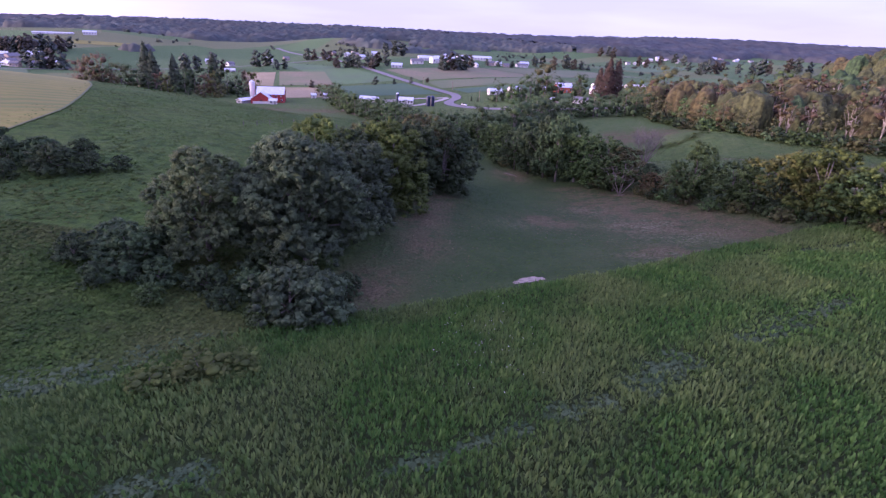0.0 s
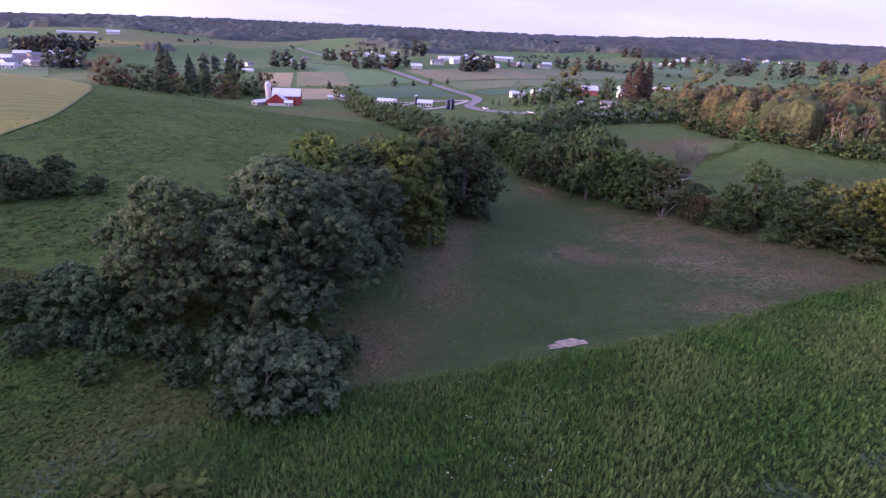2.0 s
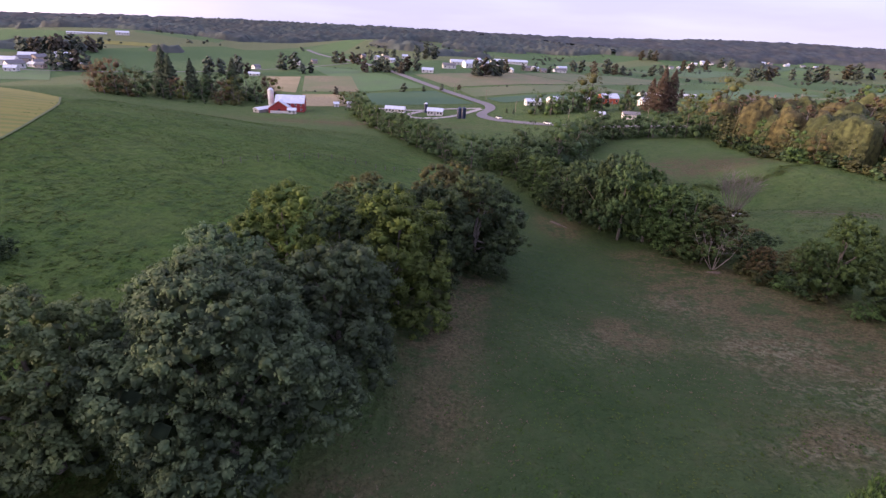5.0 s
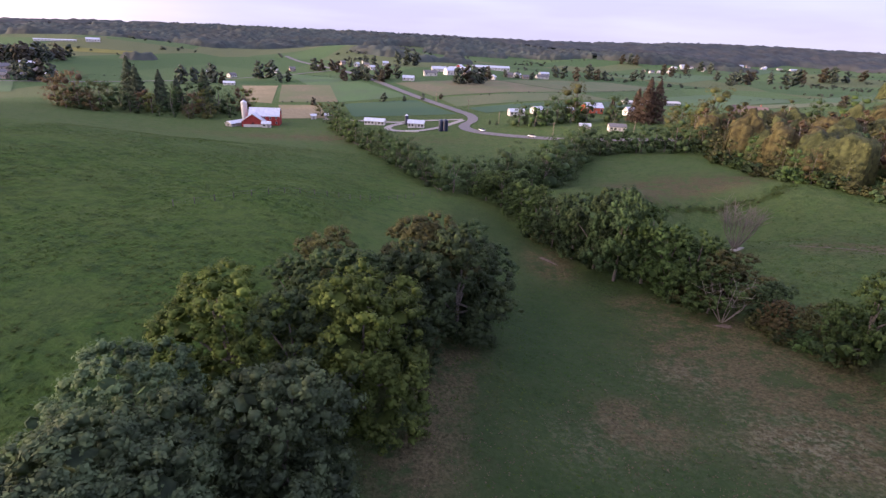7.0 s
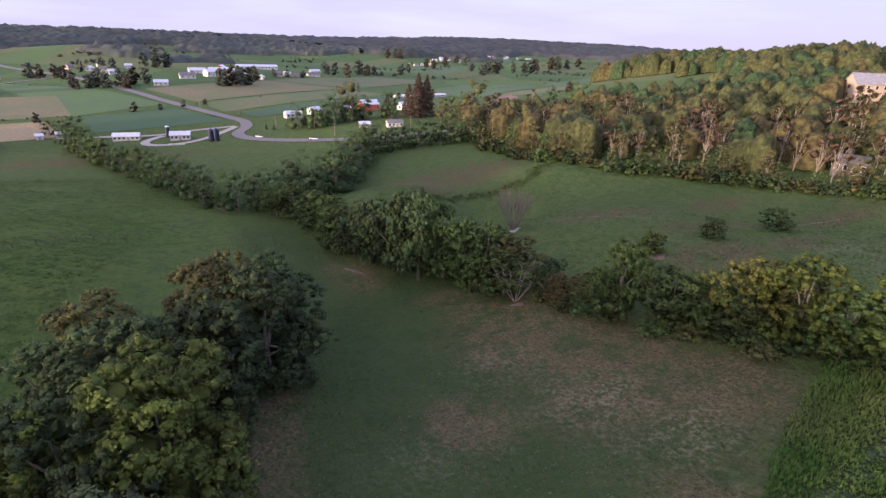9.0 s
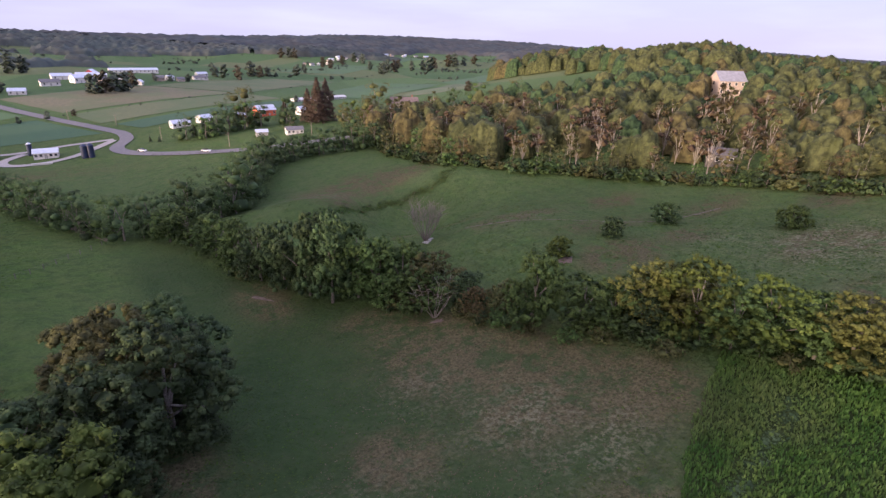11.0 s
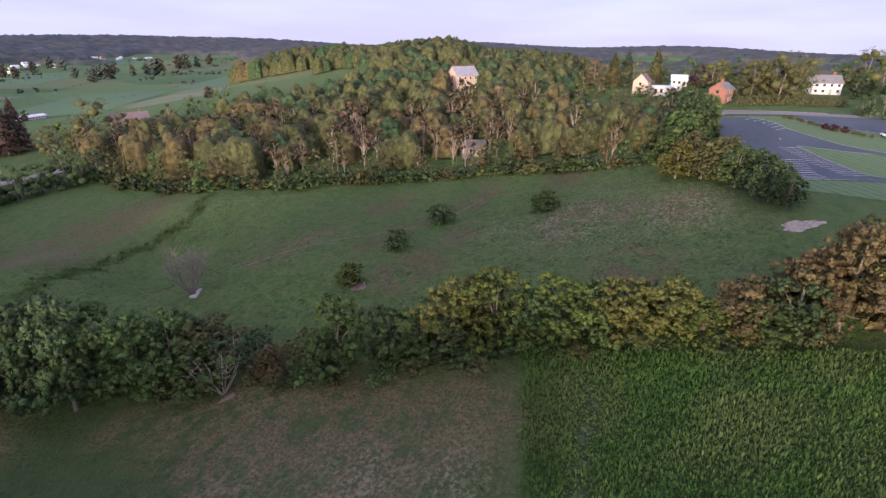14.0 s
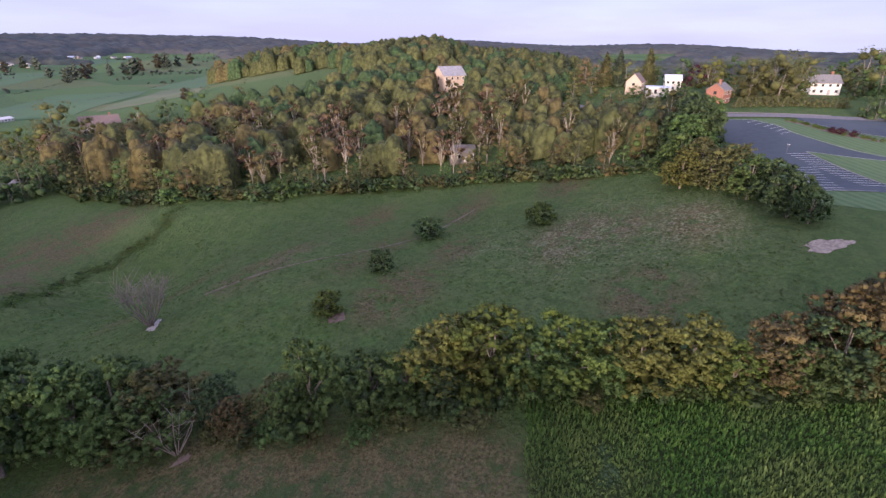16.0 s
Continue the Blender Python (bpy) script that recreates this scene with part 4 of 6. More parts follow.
spot("bare_patch", 16.0, 61.0, 2.2, 0.8, 12, M_SAND, "pale bare sandy patch at the crop's edge")
spot("bare_patch", 118.3, 42.3, 3.6, 2.0, 120, M_SAND, "pale bare sandy patch in the pasture")
spot("bare_patch", 71.6, 151.6, 2.0, 1.0, 30, M_GRAVEL, "bare ground under the leafless tree")
spot("bare_patch", 82.2, 116.5, 1.8, 1.3, 0, M_EARTH, "bare earth beside the round bush")
spot("bare_patch", 30, 154, 3.0, 0.6, 120, M_EARTH, "bare reddish earth bank by the hedgerow")
spot("bare_patch", 51.5, 119.5, 1.3, 0.6, 155, M_EARTH, "bare earth below the hedgerow")

# car park
def sheet(name, one, other, material, lift, label, category, n=40, k=24):
    """A sheet laid on the land between two edges."""
    def even(points):
        p = np.array(points, float)
        s = np.r_[0, np.cumsum(np.hypot(*np.diff(p, axis=0).T))]
        u = np.linspace(0, s[-1], n)
        c = np.stack([np.interp(u, s, p[:, 0]), np.interp(u, s, p[:, 1])], 1)
        c[1:-1] = 0.25 * c[:-2] + 0.5 * c[1:-1] + 0.25 * c[2:]
        return c
    a, b = even(one), even(other)
    v = np.concatenate([a + (b - a) * j / k for j in range(k + 1)])
    f = np.array([(j * n + i, j * n + i + 1, (j + 1) * n + i + 1, (j + 1) * n + i) for j in range(k) for i in range(n - 1)])
    me = mesh_of(name, np.c_[v, land(v[:, 0], v[:, 1]) + lift], f)
    if me.polygons[0].normal.z < 0:
        me.flip_normals()
    return tagged(part(name, me, material), label, category, kind="structure")


HAY_EDGE = [(-79, 88), (-80, 106), (-82.8, 126), (-91, 147), (-102, 172), (-112, 186)]
sheet("hay_field", HAY_EDGE, [(-215, 40), (-222, 80), (-232, 130), (-245, 180), (-258, 225), (-262, 260)], F_HAY, 0.12, "yellow cut hay field on the hilltop", "field", 60, 50)
strip("field_margin", HAY_EDGE, 0.5, F_OLIVE, 0.18, 4, "pale stubble margin round the hay field", "field margin")
UPPER = [(221, 58), (220, 48), (211.5, 41.3), (202, 38.4), (192.6, 32.6), (185, 27.3), (180.5, 21), (176, 10)]
LOWER = [(206, 62), (190, 55), (176, 48), (167.7, 42.3), (155, 41), (147.2, 39), (148, 29.5), (146, 14)]
ISLAND = [(180.5, 37.7), (167, 32.6), (152.7, 26.4), (148, 16)]
lot = sheet("car_park", UPPER, LOWER, M_LOT, 0.10, "blue-grey asphalt car park with white bays", "car park", 60, 30)
sheet("grass_island", [(180.6, 37.5), (177.2, 28.7), (176.3, 21.3), (173, 10)], ISLAND, F_LAWN, 0.2, "mown grass island in the car park", "lawn", 30, 14)
sheet("side_car_park", [(225, 35), (230, 19), (229, 0)], [(219, 33.5), (208, 24), (201, 8)], M_LOT, 0.12, "dark asphalt side car park by the street", "car park", 24, 12)
strip("street", [(268, 122), (244, 88), (229, 62), (227, 45), (229, 24), (238, -6)], 5.5, M_ROAD, 0.2, 4, "grey residential street", "road")
strip("verge", [(236, 66), (231.6, 50), (231.4, 38), (233, 24)], 1.6, M_SAND, 0.16, 4, "pale sandy verge beside the street", "verge")


def along(points, t):
    p = np.array(points, float)
    s = np.r_[0, np.cumsum(np.hypot(*np.diff(p, axis=0).T))]
    return np.interp(t * s[-1], s, p[:, 0]), np.interp(t * s[-1], s, p[:, 1])


for line, t0, t1, n, away, far in ((UPPER[1:4], 0.1, 0.95, 6, (-0.75, 0.66), 4.2), (ISLAND[:3], 0.06, 0.98, 15, (-0.12, 0.99), 5.0), (LOWER[3:6], 0.1, 1.0, 10, (0.1, -0.99), 4.6)):
    for i in range(n):
        x, y = along(line, t0 + (t1 - t0) * i / (n - 1))
        strip("bay_line", [(x + q * far * away[0], y + q * far * away[1]) for q in (0, 0.5, 1)], 0.14, M_PAINT, 0.16, 2, "white painted bay line", "line", parent=lot)
for p in (UPPER, ISLAND, [(180.6, 37.5), (177.2, 28.7), (176.3, 21.3)], LOWER[4:7], [(219, 33.5), (208, 24), (201, 8)]):
    strip("kerb", p, 0.26, M_GRAVEL, 0.24, 2, "pale concrete kerb", "kerb")
strip("planting_bed", [(220, 38), (212, 31.5), (204, 27), (198.5, 18)], 2.4, M_EARTH, 0.1, 2, "dark mulch planting bed by the street", "bed")


# ---- buildings ----
def box(bm, x, y, z, sx, sy, sz):
    """A box centred at x, y with its foot at z."""
    m = Matrix.Translation((x, y, z + sz / 2)) @ Matrix.Diagonal((sx, sy, sz, 1))
    return bmesh.ops.create_cube(bm, size=1, matrix=m)


def prism(bm, w, d, h, rise):
    """Walls with gable ends: w along x, the ridge along x."""
    pts = [(-w / 2, -d / 2, -1.2), (w / 2, -d / 2, -1.2), (w / 2, d / 2, -1.2), (-w / 2, d / 2, -1.2), (-w / 2, -d / 2, h), (w / 2, -d / 2, h), (w / 2, d / 2, h), (-w / 2, d / 2, h), (-w / 2, 0, h + rise), (w / 2, 0, h + rise)]
    vs = [bm.verts.new(p) for p in pts]
    for f in ((0, 1, 5, 4), (2, 3, 7, 6), (1, 2, 6, 9, 5), (3, 0, 4, 8, 7), (3, 2, 1, 0), (4, 5, 9, 8), (6, 7, 8, 9)):
        bm.faces.new([vs[i] for i in f])


def roof_slab(bm, w, d, h, rise, over=0.4, thick=0.18, side=1):
    """One slope of a gable roof, with thickness and overhang."""
    k = rise / (d / 2)
    y0, y1 = 0.0, side * (d / 2 + over)
    za, zb = h + rise + 0.03, h - over * k + 0.03
    e = w / 2 + over
    pts = [(-e, y0, za), (e, y0, za), (e, y1, zb), (-e, y1, zb)]
    lo = [bm.verts.new(p) for p in pts]
    hi = [bm.verts.new((p[0], p[1], p[2] + thick)) for p in pts]
    for a, b in ((lo[::-1], None), (hi, None)):
        bm.faces.new(a)
    for i in range(4):
        bm.faces.new((lo[i], lo[(i + 1) % 4], hi[(i + 1) % 4], hi[i]))
    bmesh.ops.recalc_face_normals(bm, faces=bm.faces)


def building(name, x, y, w, d, h, rise, turn, wall, roof, label, category="house", rows=1, bays=3, chimney=False, door=True, group="", gable_windows=1, z=None):
    """A gabled building with walls, two roof slopes, windows with frames, a door and a chimney."""
    root = new(name)
    root.matrix_basis = pose(x, y, float(land(x, y)) if z is None else z, 0, 0, turn)
    tagged(root, label, category, group)
    bm = bmesh.new()
    prism(bm, w, d, h, rise)
    part("wall", bm, wall, root)
    for side in (1, -1):
        bm = bmesh.new()
        roof_slab(bm, w, d, h, rise, side=side)
        part("roof", bm, roof, root)
    fl = h / max(rows, 1)
    for s in (-1, 1):
        for j in range(rows):
            for i in range(bays):
                px = (i + 0.5) / bays * w - w / 2
                if door and s == -1 and j == 0 and i == bays // 2:
                    continue
                bm = bmesh.new()
                box(bm, px, s * d / 2, fl * j + fl * 0.35, 1.25, 0.12, fl * 0.48)
                f = part("window", bm, M_WHITE if wall is not M_WHITE else M_GREYW, root)
                bm = bmesh.new()
                box(bm, px, s * d / 2, fl * j + fl * 0.35 + 0.12, 0.98, 0.18, fl * 0.48 - 0.24)
                part("pane", bm, M_GLASS, f)
    for s in (-1, 1):
        for j in range(gable_windows * rows):
            bm = bmesh.new()
            box(bm, s * w / 2, 0, fl * j + fl * 0.38, 0.14, 1.1, fl * 0.44)
            part("window", bm, M_GLASS, root)
    if door:
        bm = bmesh.new()
        box(bm, w / bays * (bays // 2 + 0.5) - w / 2, -d / 2, 0, 1.2, 0.14, min(2.2, h * 0.8))
        part("door", bm, M_GREYW, root)
    if chimney:
        bm = bmesh.new()
        box(bm, w * 0.3, d * 0.1, h + rise * 0.3, 0.8, 0.8, rise * 0.7 + 1.2)
        box(bm, w * 0.3, d * 0.1, h + rise + 1.2, 1.0, 1.0, 0.2)
        part("chimney", bm, M_BRICK, root)
    return root


def cyl(bm, x, y, z, rad, h, seg=20, top=None):
    m = Matrix.Translation((x, y, z + h / 2))
    bmesh.ops.create_cone(bm, cap_ends=True, segments=seg, radius1=rad, radius2=rad if top is None else top, depth=h, matrix=m)


def silo(x, y, rad, h, body, cap, label, group=""):
    root = new("silo")
    root.matrix_basis = pose(x, y, float(land(x, y)) - 0.2)
    tagged(root, label, "silo", group)
    bm = bmesh.new()
    cyl(bm, 0, 0, 0, rad, h)
    part("tank", bm, body, root)
    for k in range(5):
        bm = bmesh.new()
        cyl(bm, 0, 0, h * (k + 0.5) / 5, rad + 0.06, 0.12)
        part("hoop", bm, body, root)
    bm = bmesh.new()
    cyl(bm, 0, 0, h, rad + 0.05, rad * 0.6, top=rad * 0.2)
    part("cap", bm, cap, root)
    return root


# red barn with its lean-to, annex and silo
barn = building("barn", -102, 376, 18, 11, 5.8, 4.2, 8, M_REDW, M_METAL, "red timber bank barn with a pale metal roof", "barn", 2, 5, door=False)
annex = building("barn_annex", -106.5, 367.5, 9, 13, 3.4, 4.4, 98, M_REDW, M_METAL, "red gabled forebay joined to the barn", "barn", 1, 3, door=True)
for s in (-1, 1):
    bm = bmesh.new()
    box(bm, 0, 0, 0, 8.2, 0.25, 0.35)
    board = part("bargeboard", bm, M_WHITE, annex, "white gable trim")
    board.matrix_basis = pose(-4.75, s * 3.3, 5.35, 0, 0, 90) @ pose(0, 0, 0, 0, s * 34, 0)
bm = bmesh.new()
box(bm, 0, 0, 0, 11, 0.3, 2.1)
part("stone_wall", bm, M_WHITE, annex, "whitewashed stone lower wall").matrix_basis = pose(-4.75, 0, -0.4, 0, 0, 90)
building("lean_to", -117.5, 366, 11, 5, 2.0, 1.2, 62, M_GREYW, M_METAL, "low grey open-fronted lean-to beside the barn", "shed", 1, 3)
building("milk_house", -98, 364, 5, 3.4, 2.4, 1.2, 8, M_WHITE, M_METAL, "small white milk house in the barnyard", "shed", 1, 2)
silo(-115.5, 378, 1.9, 13, M_WHITE, M_METAL, "tall white concrete stave silo beside the barn")
building("shed", -77, 399, 3.4, 3, 2.2, 1.0, 15, M_WHITE, M_METAL, "small white shed by the field", "shed", 1, 1)
building("shed", -68, 402, 4, 3, 2.2, 0.9, 15, M_GREYW, M_METAL, "small grey shed by the field", "shed", 1, 1)
building("poultry_house", -34, 383, 13, 5.5, 2.4, 1.5, -6, M_WHITE, M_METAL, "long white shed with a pale metal roof", "shed", 1, 6)
building("white_shop", -7, 374, 10, 6.5, 2.8, 1.6, -4, M_WHITE, M_METAL, "white workshop on a gravel yard", "shed", 1, 5)
silo(-13.5, 383, 1.2, 6, M_NAVY, M_METAL, "small dark feed silo with a pale cap")
box_bm = bmesh.new()
box(box_bm, 0, 0, 0, 8, 1.2, 0.9)
trough = tagged(part("feed_trough", box_bm, M_CONC), "low pale concrete bunk by the yard", "trough")
trough.matrix_basis = pose(-9, 358, float(land(-9, 358)))
silo(8.6, 361, 1.6, 6.2, M_NAVY, M_NAVY, "dark navy steel tank standing in the grass", "navy tanks")
silo(11.2, 360.4, 1.5, 6.4, M_NAVY, M_NAVY, "dark navy steel tank standing in the grass", "navy tanks")

# group by the road bend
building("house", 62, 412, 11, 6, 2.8, 1.6, 10, M_WHITE, M_METAL, "white single-storey house with a pale roof", rows=1, bays=4)
building("house", 78, 420, 8, 6, 3.0, 1.8, 30, M_WHITE, M_METAL, "white house with a blue-grey roof", rows=1, bays=3)
building("barn", 119, 424, 13, 9, 4.4, 2.8, 8, M_ORANGE, M_METAL, "bright orange-red barn with a pale metal roof", "barn", 1, 4)
building("shed", 100, 416, 6, 5, 3.0, 1.6, 8, M_ORANGE, M_METAL, "small orange-red shed beside the barn", "shed", 1, 2)
building("house", 106, 333, 9, 6, 2.4, 1.4, -8, M_WHITE, M_SHINGLE, "white ranch house with a grey shingle roof", rows=1, bays=4)
building("garage", 91, 343, 6, 4.5, 2.3, 1.1, -8, M_GREYW, M_METAL, "grey garage with a pale roof", "garage", 1, 2)
building("house", 143, 415, 7, 6, 3.4, 2.4, 20, M_WHITE, M_METAL, "white gabled house behind the spruce", rows=1, bays=3)
building("greenhouse", 190, 520, 32, 7, 2.0, 1.2, 14, M_WHITE, M_WHITE, "long greenhouse with a white roof", "greenhouse", 1, 10)
building("greenhouse", 222, 528, 20, 7, 2.0, 1.2, 14, M_WHITE, M_WHITE, "shorter greenhouse with a white roof", "greenhouse", 1, 8)
building("house", 163, 352, 10, 8, 3.4, 2.4, -20, M_BRICK, M_BROWNR, "brick house among the trees", rows=1, bays=3)
building("house", 198, 365, 19, 11, 6.0, 4.4, -24, M_GREYW, M_BROWNR, "grey house with a brown roof showing over the wood", rows=2, bays=3, chimney=True)

# houses on the eastern hill
building("barn_house", 274, 184, 14, 9.5, 7.0, 4.2, 150, M_CREAM, M_GREYR, "pale cream barn-like house with a pale roof on the wooded hill", rows=2, bays=4)
# grey walls of these two darkened, the wood's shade put into their colour
building("house", 190, 140, 9, 6, 3.8, 2.0, -60, M_DARKW, M_DARKW, "grey house with a dark shingle roof inside the wood", rows=1, bays=4)
building("house", 186, 169, 7, 6, 4.2, 2.0, -60, M_DARKW, M_DARKW, "grey house half hidden in the wood", rows=2, bays=3)
building("house", 291, 93, 8, 7, 5.5, 3.6, 172, M_CREAM, M_BROWNR, "cream gabled house with a brown roof on the street", rows=2, bays=3)
building("flat_shop", 280, 82, 10, 7, 4.0, 0.5, -80, M_WHITE, M_METAL, "low white flat-roofed building", rows=1, bays=4)
building("house", 296, 77, 7, 6, 5.0, 2.2, 100, M_WHITE, M_METAL, "white house with a pale roof", rows=2, bays=3)
building("house", 254, 58, 8.5, 6.5, 5.4, 2.4, 160, M_BRICK, M_SHINGLE, "two-storey red brick house with white trim", rows=2, bays=3, chimney=True)
building("house", 296, 18, 12, 7.5, 4.8, 3.0, -70, M_WHITE, M_SHINGLE, "white house with a grey roof and brick chimney", rows=2, bays=4, chimney=True)
building("house", 268, -6, 12, 9, 5.0, 3.0, -70, M_CREAM, M_BROWNR, "tan house behind street trees", rows=2, bays=3)

# scattered farms and village
FARMS = [
    (-436, 560, 24, 13, 8, 10), (-415, 542, 20, 12, 7, 60), (-455, 612, 22, 13, 8, 20), (-437, 604, 20, 12, 8, 80), (-437, 640, 20, 12, 8, 30), (-387, 583, 22, 13, 8, 5), (-400, 519, 14, 9, 5, 15), (-442, 588, 18, 12, 7, 50),
    (-432, 565, 14, 9, 5, 20), (-420, 578, 12, 9, 5, 60), (-446, 590, 20, 10, 5, 10), (-405, 590, 12, 8, 6, 40), (-412, 562, 16, 8, 4, -20), (-392, 570, 10, 8, 5, 70), (-470, 580, 18, 9, 5, 0), (-385, 600, 10, 8, 6, 0),
    (-250, 660, 10, 8, 5, 15), (-215, 630, 12, 8, 4, 60), (-180, 668, 10, 8, 6, 0), (-165, 690, 9, 7, 5, 30), (-192, 560, 14, 6, 3, 8),
    (-115, 700, 10, 8, 5, 20), (-95, 740, 10, 8, 5, 70), (-80, 720, 9, 8, 6, 0), (-70, 690, 10, 8, 5, 40), (-92, 800, 10, 8, 5, 20), (-60, 760, 10, 8, 5, 10), (-120, 780, 10, 8, 5, 50),
    (-22, 594, 16, 9, 4, -5), (0, 640, 20, 10, 5, 10), (22, 660, 16, 12, 7, 30), (40, 650, 14, 10, 5, 60), (10, 690, 24, 10, 5, 10), (60, 690, 14, 10, 6, 0), (70, 645, 12, 9, 4, 70),
    (94, 688, 14, 9, 5, 0), (106, 700, 12, 8, 5, 40), (142, 724, 22, 9, 4, 10), (160, 800, 20, 9, 4, 20), (115, 690, 10, 8, 4, 10),
    (350, 1464, 16, 10, 5, 20), (480, 1205, 14, 9, 5, 10), (500, 1215, 18, 9, 5, 60), (520, 1200, 12, 9, 5, 0), (600, 1316, 20, 10, 5, 30), (625, 1330, 14, 10, 6, 0), (640, 1300, 16, 9, 5, 70), (560, 1290, 14, 9, 5, 10),
    (545, 1550, 20, 10, 5, 10), (575, 1555, 16, 10, 5, 0), (884, 1570, 22, 11, 6, 10), (910, 1585, 16, 10, 5, 60), (940, 1550, 24, 10, 5, 20), (990, 1556, 18, 10, 5, 0), (1020, 1540, 30, 10, 5, 10), (850, 1580, 16, 10, 6, 20),
    (690, 1366, 18, 10, 5, 10), (710, 1385, 14, 10, 6, 50), (670, 1350, 24, 9, 4, 0), (1230, 1290, 30, 12, 6, 10), (1265, 1300, 20, 11, 8, 60), (1050, 1810, 14, 11, 8, 20), (530, 1230, 14, 9, 5, 30), (470, 1225, 16, 9, 5, 80), (610, 1345, 14, 9, 5, 10), (655, 1325, 14, 9, 5, 40), (575, 1310, 18, 9, 5, 0), (900, 1560, 16, 10, 5, 0), (960, 1575, 16, 10, 6, 40), (870, 1600, 18, 10, 6, 0), (720, 1355, 16, 9, 5, 0), (1250, 1270, 22, 11, 6, 30), (1290, 1290, 18, 10, 5, 0), (330, 1450, 16, 9, 5, 60), (-455, 560, 12, 8, 5, 30), (-400, 555, 12, 8, 5, 0), (-375, 580, 11, 8, 5, 20), (-340, 1500, 14, 10, 6, 10), (-300, 1410, 12, 9, 5, 0),
]
for i, (x, y, w, d, h, turn) in enumerate(FARMS):
    wall, roof = ((M_WHITE, M_METAL), (M_WHITE, M_SHINGLE), (M_WHITE, M_METAL), (M_CREAM, M_SHINGLE))[i % 4]
    building("farm_building", x, y, w * 0.72, d * 0.72, h * 0.68, d * 0.23, turn, wall, roof, "white farm building with a pale roof in the valley" if roof is M_METAL else "pale house with a dark shingle roof in the valley", "house", 1, 3, group="valley buildings")
building("long_barn", 84, 800, 52, 10, 3.2, 2.2, 6, M_WHITE, M_METAL, "very long low barn with a pale metal roof", "barn", 1, 12)
building("long_barn", 35, 700, 26, 9, 3.4, 2.4, 6, M_GREYW, M_METAL, "long grey dairy barn", "barn", 1, 8)
building("barn", 36, 716, 11, 9, 4.5, 3, 70, M_REDW, M_METAL, "red barn among the white dairy buildings", "barn", 1, 4)
building("hill_barn", -512, 884, 18, 8, 3.4, 2.0, 25, M_WHITE, M_METAL, "white barn on the pasture hill", "barn", 1, 5)
building("long_barn", -556, 866, 52, 6, 1.6, 0.9, 25, M_WHITE, M_METAL, "very long low white-roofed barn on the hill", "barn", 1, 12)


# ---- poles, signs and cars ----
def pole(x, y, h, label="wooden utility pole with a crossarm", lamp=False):
    root = new("street_lamp" if lamp else "utility_pole")
    root.matrix_basis = pose(x, y, float(land(x, y)) - 0.1, 0, 0, 30)
    tagged(root, label, "lamp" if lamp else "pole", "poles")
    bm = bmesh.new()
    cyl(bm, 0, 0, 0, 0.035 if lamp else 0.16, h, 10, 0.03 if lamp else 0.1)
    part("post", bm, M_SHINGLE if lamp else M_WOODP, root)
    if lamp:
        for s in (-1, 1):
            bm = bmesh.new()
            box(bm, s * 0.3, 0, h - 0.1, 0.26, 0.2, 0.1)
            box(bm, s * 0.15, 0, h - 0.05, 0.3, 0.06, 0.06)
            part("lamp_head", bm, M_WHITE, root)
    else:
        bm = bmesh.new()
        box(bm, 0, 0, h - 0.9, 2.4, 0.12, 0.14)
        part("crossarm", bm, M_WOODP, root)
    return root


for x, y in ((6, 470), (30, 440), (46, 380), (70, 330), (-50, 600), (-380, 545), (110, 318), (244, 84)):
    pole(x, y, 7.5)
for x, y in ((178.5, 42.2), (214, 56.5), (205, 12)):
    pole(x, y, 2.6, "pale twin-headed car park lamp", True)


def car(x, y, turn, label):
    root = new("car")
    root.matrix_basis = pose(x, y, float(land(x, y)) + 0.3, 0, 0, turn)
    tagged(root, label, "car", "parked cars")
    bm = bmesh.new()
    box(bm, 0, 0, 0.3, 4.5, 1.8, 0.65)
    bmesh.ops.bevel(bm, geom=bm.edges[:], offset=0.15, segments=2, affect="EDGES")
    part("body", bm, M_CAR, root)
    bm = bmesh.new()
    cab = box(bm, -0.2, 0, 0.93, 2.6, 1.6, 0.55)
    for v in cab["verts"]:
        if v.co.z > 1.2:
            v.co.x = -0.2 + (v.co.x + 0.2) * 0.68
            v.co.y *= 0.85
    part("cabin", bm, M_GLASS, root)
    for sx in (-1.4, 1.4):
        for sy in (-0.82, 0.82):
            bm = bmesh.new()
            bmesh.ops.create_cone(bm, cap_ends=True, segments=14, radius1=0.33, radius2=0.33, depth=0.22, matrix=Matrix.Translation((sx, sy, 0.33)) @ Matrix.Rotation(math.pi / 2, 4, "X"))
            part("wheel", bm, M_RUBBER, root)
    return root


car(58, 328, -42, "white car on the valley road")
car(33, 355, -55, "white car on the valley road at the bend")
car(231, 72, 60, "white car parked by the street")
car(199, 14, 20, "white car parked in the side car park")


